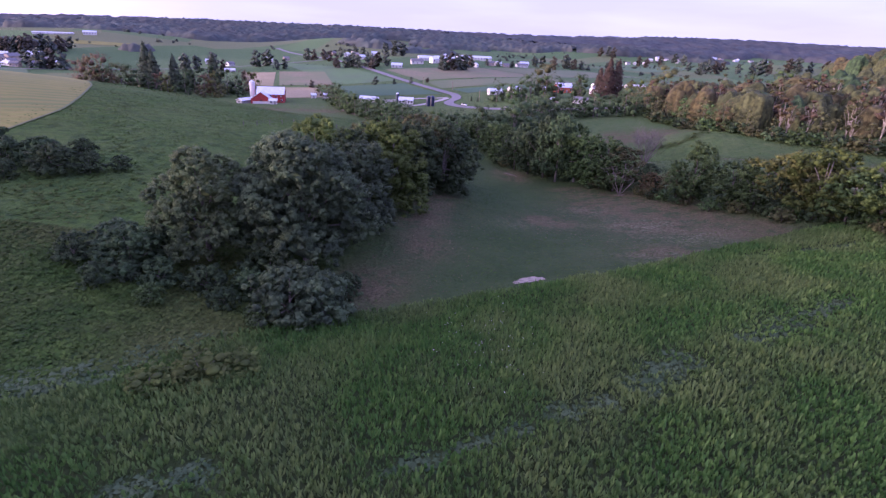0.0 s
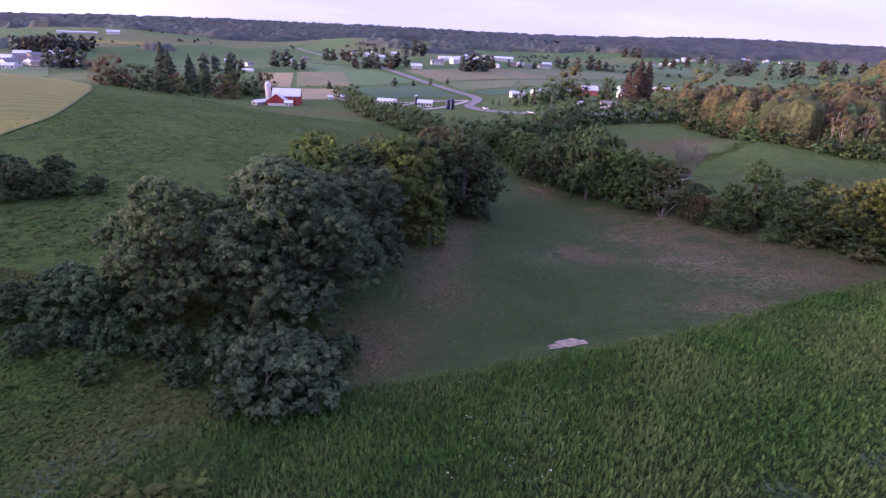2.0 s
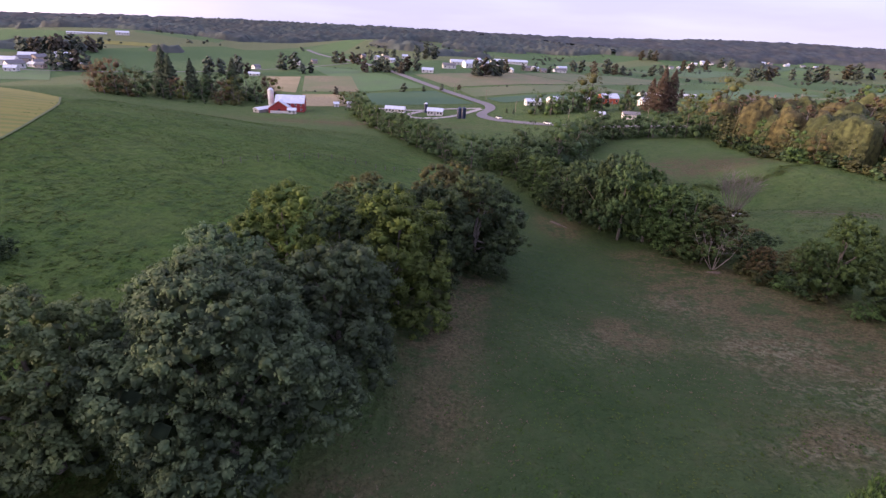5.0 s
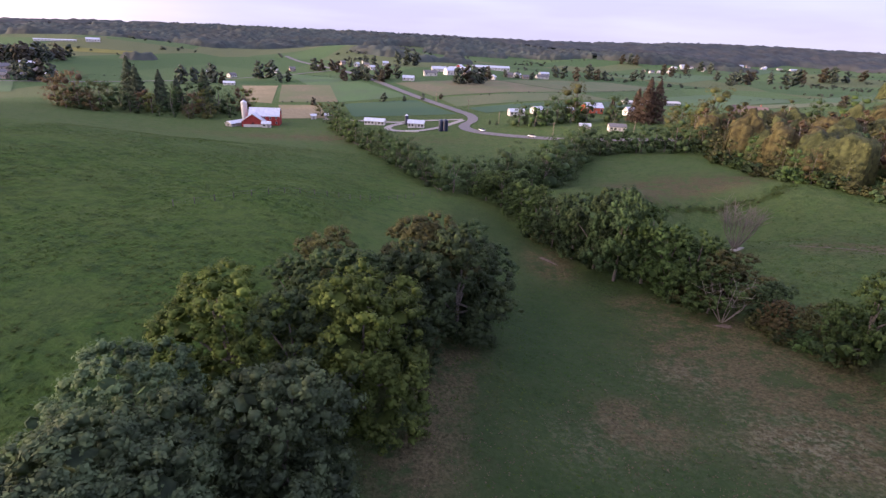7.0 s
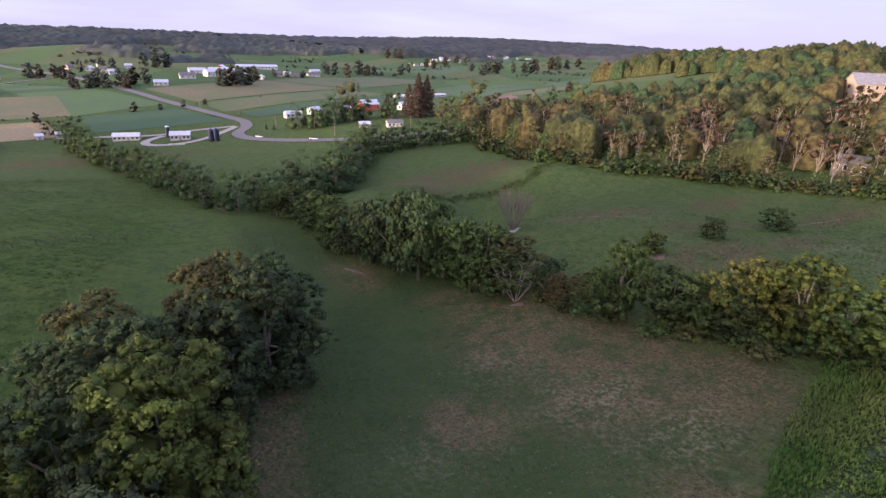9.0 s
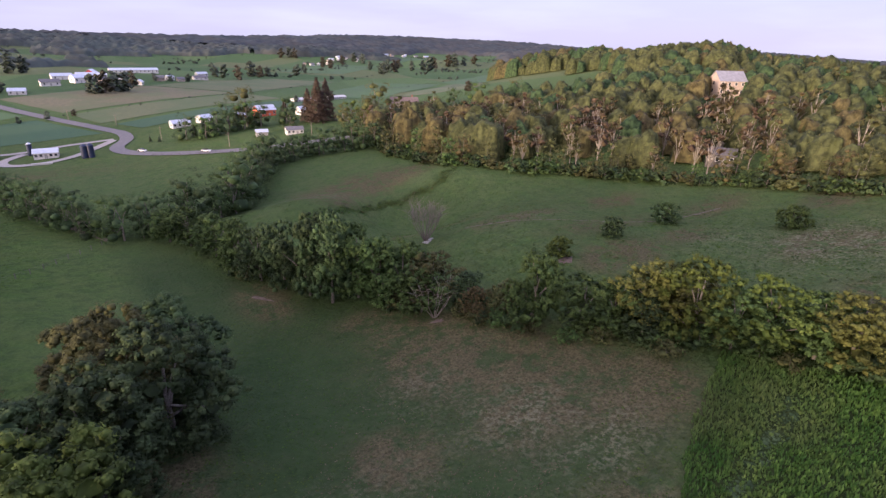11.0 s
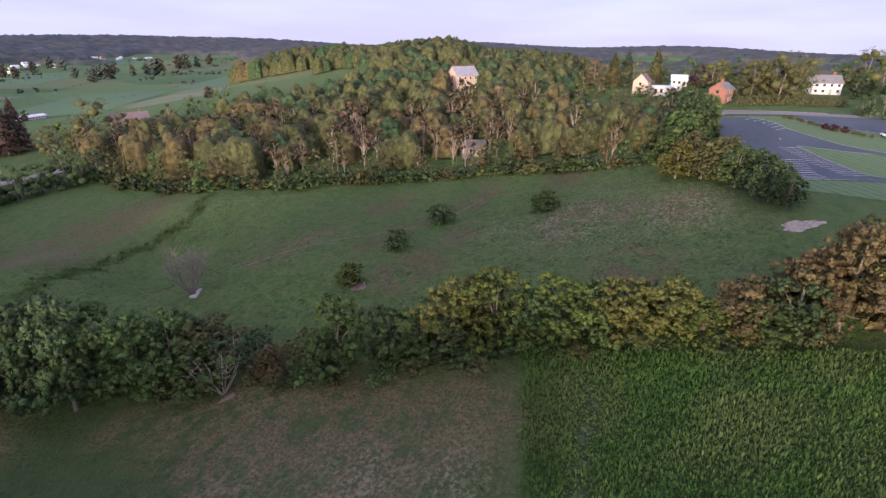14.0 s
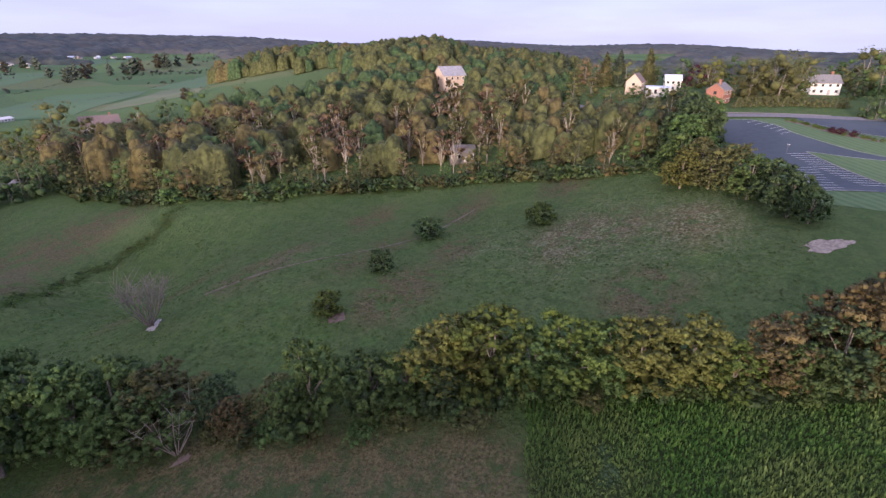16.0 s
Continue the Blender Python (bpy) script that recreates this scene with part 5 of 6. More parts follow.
def fence(points, step, label):
    """A line of wooden posts with two wires."""
    root = new("wire_fence")
    tagged(root, label, "fence")
    p = np.array(points, float)
    s = np.r_[0, np.cumsum(np.hypot(*np.diff(p, axis=0).T))]
    u = np.arange(0, s[-1], step)
    xs, ys = np.interp(u, s, p[:, 0]), np.interp(u, s, p[:, 1])
    zs = land(xs, ys)
    me = None
    for x, y, z in zip(xs, ys, zs):
        if me is None:
            bm = bmesh.new()
            cyl(bm, 0, 0, -0.3, 0.09, 1.6, 8, 0.08)
            ob = part("post", bm, M_DARKW, root)
            me = ob.data
        else:
            ob = new("post", me)
            ob.parent = root
        ob.matrix_basis = pose(x, y, z)
    for h in (0.6, 1.1):
        v, f = tube([(x, y, z + h) for x, y, z in zip(xs, ys, zs)], [0.015] * len(xs), 4)
        part("wire", mesh_of("wire", v, np.array(f)), M_DARKW, root)
    return root


fence([(-46, 140), (-25, 164), (-4, 195), (6, 208)], 4.0, "weathered post and wire fence across the pasture")
fence([(-96, 362), (-75, 352), (-54, 349)], 4.0, "post and wire fence below the red barn")
fence([(36, 342), (48, 330), (64, 318), (80, 306)], 5.0, "post and wire fence beside the valley road")

# ---- single trees in the valley and by the houses ----
BARN_TREES = [
    (-224, 368, 18.6, "russet"), (-223, 375, 20.9, "brown"), (-215, 374, 22.9, "russet"), (-213, 381, 18.8, "dark"), (-205, 379, 18.0, "olive"), (-203, 386, 17.6, "dark"), (-203, 397, 15.1, "dark"), (-186, 394, 14.6, "russet"), (-178, 387, 13.9, "gold"), (-170, 397, 17.4, "dark"), (-166, 404, 19.0, "dark"), (-154, 392, 16.0, "russet"), (-146, 392, 18.1, "gold"), (-156, 408, 21.9, "dark"), (-143, 407, 19.6, "dark"), (-136, 405, 17.0, "dark"), (-131, 417, 18.1, "russet"), (-131, 427, 16.3, "gold"), (-170, 380, 7.7, "green"), (-162, 382, 6.6, "dark"), (-153, 382, 9.2, "olive"), (-199, 371, 11.6, "green"), (-189, 382, 12.8, "dark"), (-183, 380, 10.7, "dark"), (-141, 387, 11.6, "olive"), (-131, 396, 9.4, "dark"), (-211, 368, 14.1, "dark"), (-204, 368, 12.6, "brown"), (-215, 362, 12.7, "olive"),
]
STREET_TREES = [
    (304, 155, 14.8, "olive"), (296, 145, 15.8, "olive"), (304, 137, 11.3, "dark"), (312, 121, 14.1, "russet"), (309, 112, 13.3, "russet"), (344, 111, 8.0, "green"), (346, 98, 6.9, "olive"), (337, 86, 9.1, "dark"), (347, 77, 7.5, "green"), (327, 71, 10.0, "olive"), (347, 61, 8.4, "gold"), (327, 56, 10.3, "gold"), (309, 71, 6.1, "plum"), (305, 74, 5, "plum"), (267, 52, 9.4, "olive"), (272, 47, 11.5, "olive"), (266, 44, 14.1, "olive"), (268, 39, 15.5, "olive"), (274, 34, 16.3, "olive"), (277, 30, 15.8, "green"), (314, 21, 11.7, "olive"), (318, 11, 9.9, "green"), (312, 8, 11.8, "olive"), (311, 3, 12.4, "olive"), (300, 1, 12.2, "green"), (297, 52, 7.3, "green"), (279, 79, 5, "dark"), (275, 74, 5, "dark"), (269, 70, 5, "dark"), (281, 94, 5, "green"), (277, 98, 5, "olive"), (332, 7, 12.4, "dark"), (316, 38, 11.0, "dark"), (310, 167, 11.8, "olive"), (330, 135, 8.4, "green"), (236, 14, 7.7, "dark"), (233, 12, 8.9, "dark"), (232, 9, 9.5, "dark"), (317, 64, 7.3, "dark"), (333, 118, 8.4, "dark"),
]
FAR_TREES = [
    (-66, 404, 8, "brown"), (-74, 408, 7, "gold"), (-60, 398, 9, "dark"), (-62, 384, 8, "dark"), (-88, 450, 7, "brown"), (-36, 470, 8, "dark"), (-20, 474, 5, "dark"), (-5, 482, 6, "dark"), (10, 488, 5, "brown"),
    (57, 368, 8, "dark"), (66, 362, 7, "green"), (74, 367, 8, "dark"), (82, 374, 10, "dark"), (90, 372, 9, "green"), (94, 380, 13, "olive"), (100, 372, 8, "dark"), (110, 350, 7, "dark"), (116, 372, 9, "dark"), (142, 345, 9, "olive"), (150, 350, 10, "lime"), (158, 338, 12, "olive"), (148, 330, 9, "gold"), (134, 322, 9, "olive"),
    (163, 342, 17, "olive"), (175, 335, 10, "olive"), (184, 345, 7, "brown"), (195, 325, 9, "olive"), (207, 352, 6, "plum"), (215, 330, 11, "dark"), (228, 322, 12, "green"), (176, 366, 7, "brown"), (200, 512, 7, "brown"), (214, 520, 9, "russet"), (176, 512, 7, "dark"),
    (301, 422, 10, "brown"), (311, 430, 8, "dark"), (236, 238, 9, "dark"), (262, 292, 9, "dark"), (240, 300, 10, "olive"), (252, 310, 10, "olive"), (228, 306, 9, "olive"),
    (-493, 655, 21.9, "dark"), (-478, 652, 21.6, "brown"), (-490, 688, 20.7, "dark"), (-485, 706, 22.9, "brown"), (-478, 716, 23.0, "dark"), (-464, 710, 20.8, "dark"), (-461, 727, 21.1, "brown"), (-467, 756, 16.8, "dark"), (-387, 555, 18.1, "dark"), (-373, 550, 20.7, "dark"), (-366, 556, 20.7, "brown"), (-351, 550, 18.9, "dark"), (-494, 665, 18.4, "dark"), (-480, 685, 20.5, "brown"), (-180, 611, 19.1, "dark"), (-170, 622, 19.3, "dark"), (-149, 579, 11.3, "dark"), (-142, 583, 12.0, "dark"), (-238, 564, 18.4, "dark"), (-227, 566, 16.3, "dark"), (-202, 569, 12.1, "brown"), (-215, 580, 19.2, "dark"), (-138, 688, 15.6, "dark"), (-129, 685, 13.9, "brown"), (-116, 682, 13.8, "brown"), (-106, 663, 13.4, "brown"), (-103, 736, 14.0, "dark"), (-86, 758, 14.4, "dark"), (-75, 757, 12.7, "dark"), (-87, 588, 15.8, "brown"), (-77, 587, 13.1, "dark"), (-64, 587, 14.4, "dark"), (-53, 587, 17.0, "dark"), (-44, 599, 16.6, "brown"), (-35, 610, 14.9, "dark"), (-48, 578, 12.9, "brown"), (-71, 598, 16.0, "dark"), (-46, 794, 17.7, "dark"), (-32, 766, 22.1, "dark"), (-20, 773, 18.9, "dark"), (28, 582, 17.4, "dark"), (37, 586, 19.5, "brown"), (46, 596, 18.5, "dark"), (53, 594, 17.9, "dark"), (63, 630, 15.4, "brown"), (174, 791, 16.2, "dark"), (183, 780, 17.8, "dark"), (194, 753, 19.0, "brown"), (234, 838, 23.2, "dark"), (244, 826, 17.2, "brown"), (263, 850, 14.8, "dark"), (462, 1349, 23.8, "brown"), (483, 1351, 25.6, "dark"), (492, 1339, 25.4, "brown"), (324, 892, 19.0, "dark"), (362, 956, 17.1, "dark"), (478, 1142, 23.4, "brown"), (482, 1109, 20.2, "brown"), (567, 1230, 22.6, "brown"), (631, 1296, 24.1, "dark"), (636, 1258, 25.1, "dark"), (498, 919, 23.3, "dark"), (539, 970, 27.2, "dark"), (563, 984, 25.2, "brown"), (634, 1086, 21.0, "brown"), (632, 1026, 21.5, "dark"), (663, 1030, 23.2, "dark"), (662, 1002, 32.1, "dark"), (747, 1104, 26.7, "brown"), (809, 1134, 31.1, "brown"), (825, 1128, 34.3, "dark"), (865, 1142, 24.0, "dark"), (923, 1169, 24.9, "brown"), (546, 1057, 18.5, "dark"), (104, 684, 9.2, "dark"), (123, 691, 9.3, "dark"), (89, 683, 9.2, "dark"), (-506, 721, 17.6, "brown"), (-503, 693, 19.1, "brown"), (-514, 680, 19.0, "brown"),
    (267, 39, 19, "olive"), (262, 47, 16, "olive"), (273, 30, 18, "olive"), (259, 37, 17, "olive"), (303, 2, 20, "olive"), (311, -6, 19, "green"), (285, 62, 15, "gold"), (312, 44, 14, "gold"), (318, 60, 14, "gold"), (305, 66, 12, "plum"), (326, 74, 14, "dark"), (330, 50, 15, "dark"), (262, 70, 7, "green"), (268, 78, 6, "green"), (255, 84, 7, "olive"), (246, 76, 8, "green"), (250, 94, 8, "olive"), (262, 100, 8, "olive"), (282, 112, 10, "olive"), (270, 118, 10, "olive"), (276, 104, 7, "green"), (238, 84, 8, "olive"), (279, 91, 6, "green"), (284, 85, 5.5, "olive"), (272, 86, 6, "olive"), (272, 72, 7, "dark"), (290, 122, 12, "olive"),
    (310, 100, 14, "olive"), (320, 110, 15, "dark"), (240, 2, 13, "olive"), (246, -4, 13, "olive"), (284, 8, 9, "dark"), (340, 20, 14, "olive"), (350, 0, 14, "green"), (345, 90, 14, "green"),
]
for i, (x, y, h, blade) in enumerate(BARN_TREES):
    plant(HEDGE_T[i % 3], x, y, {"russet": "rusty autumn", "gold": "yellowing", "olive": "olive-green", "brown": "brownish"}.get(blade, "dark green") + " tree by the red barn", "tree", "barn trees", blade, h / 8 * (0.8 if h > 20 else 0.95), i * 53, 1.25 if h > 20 else 1.05, 0.3)
for i, (x, y, h, blade) in enumerate(STREET_TREES):
    plant(HEDGE_T[i % 3], x, y, {"russet": "rusty autumn", "gold": "yellowing", "olive": "olive-green", "plum": "plum-leaved"}.get(blade, "dark green") + " tree among the street houses", "tree", "street trees", blade, h / 8 * 0.9, i * 53, 1.1, 0.3)
FAR_ROWS = []
for i, (x, y, h, blade) in enumerate(FAR_TREES):
    near = x > 230 and y < 330 or math.hypot(x, y) < 440
    words = {"gold": "yellowing", "olive": "olive-green", "brown": "brownish", "redbrown": "red-brown", "russet": "russet", "plum": "plum-leaved"}.get(blade, "dark green")
    if near:
        plant(HEDGE_T[i % 3], x, y, f"{words} tree near the houses", "tree", "village trees", blade, h / 8 * (1.9 if 50 < x < 125 and 340 < y < 390 else 1.4 if y > 300 else 1.0), i * 53, 1.0, 0.3)
    else:
        FAR_ROWS.append((x, y, h / 10, {"dark": 0, "pine": 0, "green": 0, "olive": 2, "brown": 1, "russet": 1, "redbrown": 1}.get(blade, 2)))
for i, (x, y, h, blade) in enumerate([(132, 360, 27, "redbrown"), (139, 363, 26, "redbrown"), (128, 366, 21, "redbrown"), (295, 128, 16.9, "pine"), (306, 110, 17.5, "olive"), (311, 104, 18.2, "pine"), (316, 90, 18.8, "olive"), (118, 380, 14, "redbrown"), (66, 366, 11, "pine"), (72, 371, 10, "pine"), (86, 372, 11, "pine"), (-199, 405, 32.3, "pine"), (-193, 402, 27.7, "pine"), (-179, 404, 25.9, "pine"), (-156, 419, 28.0, "pine"), (-172, 412, 21.9, "pine"), (44, 374, 3.5, "pine"), (40, 378, 3.5, "pine"), (62, 372, 8, "pine")]):
    plant(CONIFER[i % 2], x, y, "tall conifer near the houses" if h > 5 else "small clipped conifer at the road bend", "conifer", "conifers", blade, h / 13 * 1.14, i * 35, 0.88)
for i in range(22):
    t = i / 21
    plant(HEDGE_T[i % 3], 244 + 10 * t + r0.uniform(-1, 1), 52 - 36 * t, "tall clipped hedge tree along the street", "tree", "street hedge", "olive", 0.5, i * 40)
for i in range(26):
    x, y = along([(220, 38), (212, 31.5), (204, 27), (198.5, 18)], i / 25)
    red = i in (15, 16, 17, 19)
    plant(SHRUB[i % 3], x + r0.uniform(-0.7, 0.7), y + r0.uniform(-0.7, 0.7), "plum-coloured shrub in the planting bed" if red else "yellow-green clipped shrub in the planting bed", "bush", "bed shrubs", "plum" if red else "lime", 0.55 if red else 0.3, i * 40)

# brush along the little creek
for i in range(36):
    t = i / 35 + r0.uniform(-0.02, 0.02)
    x = np.interp(t, [0, 0.5, 0.8, 1], [54, 87, 109, 120]) + r0.uniform(-2.2, 2.2)
    y = np.interp(t, [0, 0.5, 0.8, 1], [189, 203, 199, 206]) + r0.uniform(-2.2, 2.2)
    plant(BRUSH[i % 3], x, y, "low weedy brush along the creek", "bush", "creek brush", ("green", "lime", "dark", "olive")[i % 4], r0.uniform(0.1, 0.3), i * 37, 0.7)


# ---- far woods ----
def proto_arrays(ob):
    out = []
    for ch in ob.children:
        me = ch.data
        v = np.empty(len(me.vertices) * 3, np.float32)
        me.vertices.foreach_get("co", v)
        f = np.empty(len(me.loops), np.int32)
        me.loops.foreach_get("vertex_index", f)
        tone = np.zeros(len(me.vertices), np.float32)
        if "tone" in me.attributes:
            me.attributes["tone"].data.foreach_get("value", tone)
        out.append((ch.name.startswith("crown"), v.reshape(-1, 3), f.reshape(-1, 4), tone))
    return out


def forest(name, rows, protos, blades, label, category="woodland", bark=M_BARK):
    """Many trees joined into one mesh: rows of x, y, size, which blade."""
    arr = [proto_arrays(p) for p in protos]
    V, Fs, I, T, o = [], [], [], [], 0
    for i, (x, y, s, b) in enumerate(rows):
        a = (i * 2.399) % 6.283
        c, sn = math.cos(a), math.sin(a)
        z = float(land(x, y)) - 0.4
        for leafy_part, v, f, tone in arr[i % len(arr)]:
            w = v * s
            V.append(np.c_[x + w[:, 0] * c - w[:, 1] * sn, y + w[:, 0] * sn + w[:, 1] * c, z + w[:, 2]])
            Fs.append(f + o)
            T.append((tone + (math.sin(i * 12.9898) * 43758.5453 % 1 - 0.5) * 0.6).astype(np.float32))
            I.append(np.full(len(f), b + 1 if leafy_part else 0))
            o += len(v)
    me = mesh_of(name, np.concatenate(V), np.concatenate(Fs))
    me.attributes.new("tone", "FLOAT", "POINT").data.foreach_set("value", np.concatenate(T))
    ob = part(name, me, bark)
    for b in blades:
        me.materials.append(M_LEAF[b])
    me.polygons.foreach_set("material_index", np.concatenate(I).astype(np.int32))
    return tagged(ob, label, category, kind="stuff")


forest("valley_trees", FAR_ROWS, FAR_T, ("hazy_dark", "hazy_brown", "hazy_olive"), "dark scattered trees round the far farms", "trees")
forest("thin_trees", THINS, THIN_T, ("brown", "russet", "olive"), "thin pale-trunked trees with sparse brown leaves inside the wood", bark=M_PALE)


def close_wood(name, rows, blades, label, step=1.1):
    """A closed wood as one mesh: lumpy crowns that stand against each other, shade painted into their surface, with
    leaf sprays over them. Rows of x, y, size, which blade.
    """
    r = np.random.default_rng(77)
    q = np.array([(x, y) for x, y, _, _ in rows])
    x0, y0 = q.min(0) - 8
    nx, ny = ((q.max(0) - q.min(0) + 16) / step).astype(int)
    X, Y = np.meshgrid(x0 + step * np.arange(nx), y0 + step * np.arange(ny))
    X, Y = X + r.uniform(-0.35, 0.35, X.shape) * step, Y + r.uniform(-0.35, 0.35, X.shape) * step
    G = land(X, Y)
    Z, kind, tone = G + 0.8, np.zeros(X.shape, int), np.zeros(X.shape)
    for x, y, s, b in rows:
        h, rad, mood, base = 14 * s, 4.9 * s + 0.4, r.normal(-0.1, 0.22), float(land(x, y))
        for k in range(10):
            a, out = k * 2.4 + r.uniform(-0.4, 0.4), rad * math.sqrt(k / 10) * 0.8
            lx, ly, lr = x + out * math.cos(a), y + out * math.sin(a), rad * r.uniform(0.3, 0.46)
            lz = base + h * (0.92 - 0.5 * (out / rad) ** 2) + r.normal(0, 0.7) - lr
            i0, j0, w = int((lx - x0) / step), int((ly - y0) / step), int(lr / step) + 2
            win = (slice(max(j0 - w, 0), j0 + w + 1), slice(max(i0 - w, 0), i0 + w + 1))
            d2 = (X[win] - lx) ** 2 + (Y[win] - ly) ** 2
            top = np.where(d2 < lr * lr, lz + np.sqrt(np.maximum(lr * lr - d2, 0)), -99)
            up = top > Z[win]
            Z[win] = np.where(up, top, Z[win])
            kind[win] = np.where(up, b, kind[win])
            tone[win] = np.where(up, mood + 0.14 * math.sin(k * 7 + x), tone[win])
    Z = Z + np.where(Z > G + 1, r.normal(0, 0.34, X.shape), 0)
    i = (np.arange(ny - 1)[:, None] * nx + np.arange(nx - 1)).ravel()
    f = np.stack([i, i + 1, i + nx + 1, i + nx], 1)
    tall = (Z - G > 1).ravel()
    f = f[tall[f].any(1)]
    P = np.c_[X.ravel(), Y.ravel(), Z.ravel()]
    c = P[f]
    across = np.cross(c[:, 2] - c[:, 0], c[:, 3] - c[:, 1])
    size = np.linalg.norm(across, axis=1)
    slope = across / size[:, None]
    on = np.repeat(np.arange(len(f)), r.poisson(np.minimum(size / 2, 12) * 1.5))
    u, w = r.random((len(on), 1)), r.random((len(on), 1))
    spot_at = (c[on, 0] * (1 - u) + c[on, 1] * u) * (1 - w) + (c[on, 3] * (1 - u) + c[on, 2] * u) * w
    sv, sf = leaf_quads(spot_at + slope[on] * r.uniform(0.05, 0.6, (len(on), 1)) + r.normal(0, 0.25, (len(on), 3)), slope[on] * 0.9 + (0, 0, 0.3), 0.6, r, 0.55)
    at = f[on, 2]
    me = mesh_of(name, np.r_[P, sv], np.r_[f, sf + len(P)])
    ob = part(name, me, M_LEAF[blades[0]])
    for b in blades[1:]:
        me.materials.append(M_LEAF[b])
    me.polygons.foreach_set("material_index", np.r_[kind.ravel()[f[:, 2]], kind.ravel()[at]].astype(np.int32))
    # crown surface 0.45 darker than its sprays: shade between leaves, put into the tone
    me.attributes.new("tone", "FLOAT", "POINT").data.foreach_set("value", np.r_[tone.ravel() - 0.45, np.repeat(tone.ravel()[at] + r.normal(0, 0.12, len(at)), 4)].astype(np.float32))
    return tagged(ob, label, "woodland", kind="stuff")


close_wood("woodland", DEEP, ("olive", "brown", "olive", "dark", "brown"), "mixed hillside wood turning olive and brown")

tiny = proto(broadleaf("tree", 99, 6.0, 6.0, 12, 1.6, low=0.12, lobes=3, limbs=0, spread=0.6))
tiny2 = proto(broadleaf("tree", 98, 6.6, 6.4, 12, 1.6, low=0.12, lobes=3, limbs=0, spread=0.6))
# stretches of distant wood: x, y, half length, half width, turn
WOODS = [
    (-900, 1480, 560, 200, 0), (-480, 1500, 330, 190, 0), (-820, 1240, 330, 120, 8), (-400, 1190, 190, 120, 95), (-500, 1330, 160, 90, 100), (-150, 1640, 260, 90, 0), (-500, 735, 75, 14, 28),
    (180, 1720, 330, 100, 0), (60, 1430, 130, 36, 8), (330, 1560, 90, 60, 60), (700, 1880, 360, 110, 5), (480, 1720, 160, 70, 10), (1200, 2000, 420, 140, -5), (1800, 1850, 420, 150, -20), (2250, 1150, 180, 420, 10), (2400, 300, 190, 520, 0), (2350, -300, 200, 300, 0),
    (-70, 960, 90, 12, -20), (-20, 905, 40, 22, 30), (700, 1650, 90, 26, 0), (1100, 1700, 120, 30, 10), (1350, 1450, 130, 40, -30), (1400, 900, 70, 220, -20), (1500, 300, 100, 280, 0), (820, 100, 60, 220, 0), (1050, -60, 70, 260, 0), (960, 300, 50, 160, 20), (1900, 700, 160, 200, 0),
]


def in_woods(x, y):
    """Above nought inside the distant woods, about metres to the edge over forty."""
    best = np.full(np.shape(x), -1.0)
    for cx, cy, ra, rb, turn in WOODS:
        c, s = math.cos(radians(turn)), math.sin(radians(turn))
        u, v = (x - cx) * c + (y - cy) * s, -(x - cx) * s + (y - cy) * c
        best = np.maximum(best, (1 - np.hypot(u / ra, v / rb)) * min(ra, rb) / 40)
    best = np.maximum(best, wooded(x, y))
    return best + 0.22 * np.sin(x * 0.043 + 1.3 * np.sin(y * 0.031)) + 0.16 * np.sin(y * 0.061 + x * 0.022)


def canopy(name, label, x0, x1, y0, y1, step, space, seed, within, material):
    """The closed roof of a distant wood: one rounded top for each tree, coming down to the ground at the edge."""
    r = np.random.default_rng(seed)
    nx, ny = int((x1 - x0) / step), int((y1 - y0) / step)
    X, Y = np.meshgrid(x0 + step * np.arange(nx), y0 + step * np.arange(ny))
    X, Y = X + r.uniform(-0.3, 0.3, X.shape) * step, Y + r.uniform(-0.3, 0.3, X.shape) * step
    kx, ky = int((x1 - x0) / space) + 4, int((y1 - y0) / space) + 4
    sx, sy = r.uniform(0, 1, (ky, kx)), r.uniform(0, 1, (ky, kx))
    tall, tint = r.uniform(0.55, 1.2, (ky, kx)), r.normal(0, 0.3, (ky, kx))
    ci, cj = ((X - x0) / space).astype(int) + 1, ((Y - y0) / space).astype(int) + 1
    top, tone = np.zeros(X.shape), np.zeros(X.shape)
    for dj in (-1, 0, 1):
        for di in (-1, 0, 1):
            a, b = np.clip(cj + dj, 0, ky - 1), np.clip(ci + di, 0, kx - 1)
            qx, qy = x0 + (b - 1 + sx[a, b]) * space, y0 + (a - 1 + sy[a, b]) * space
            h = tall[a, b] * (1 - 0.55 * ((X - qx) ** 2 + (Y - qy) ** 2) / space**2)
            tone = np.where(h > top, tint[a, b], tone)
            top = np.maximum(top, h)
    m = in_woods(X, Y)
    Z = land(X, Y) + np.where(m > 0, 13.0 * top * np.clip(0.55 + m, 0, 1) + r.normal(0, 0.9, X.shape), -1.0)
    i = (np.arange(ny - 1)[:, None] * nx + np.arange(nx - 1)).ravel()
    f = np.stack([i, i + 1, i + nx + 1, i + nx], 1)
    f = f[((m.ravel()[f] > 0).sum(1) > 0) & within(X.ravel()[f[:, 0]], Y.ravel()[f[:, 0]])]
    used, back = np.unique(f, return_inverse=True)
    me = mesh_of(name, np.c_[X.ravel(), Y.ravel(), Z.ravel()][used], back.reshape(-1, 4))
    me.attributes.new("tone", "FLOAT", "POINT").data.foreach_set("value", tone.ravel()[used].astype(np.float32))
    return tagged(part(name, me, material), label, "woodland", kind="stuff")


def sector(lo, hi, near, far):
    def inside(x, y):
        a, d = np.degrees(np.arctan2(x, y)), np.hypot(x, y)
        return (a > lo) & (a < hi) & (d > near) & (d < far)
    return inside


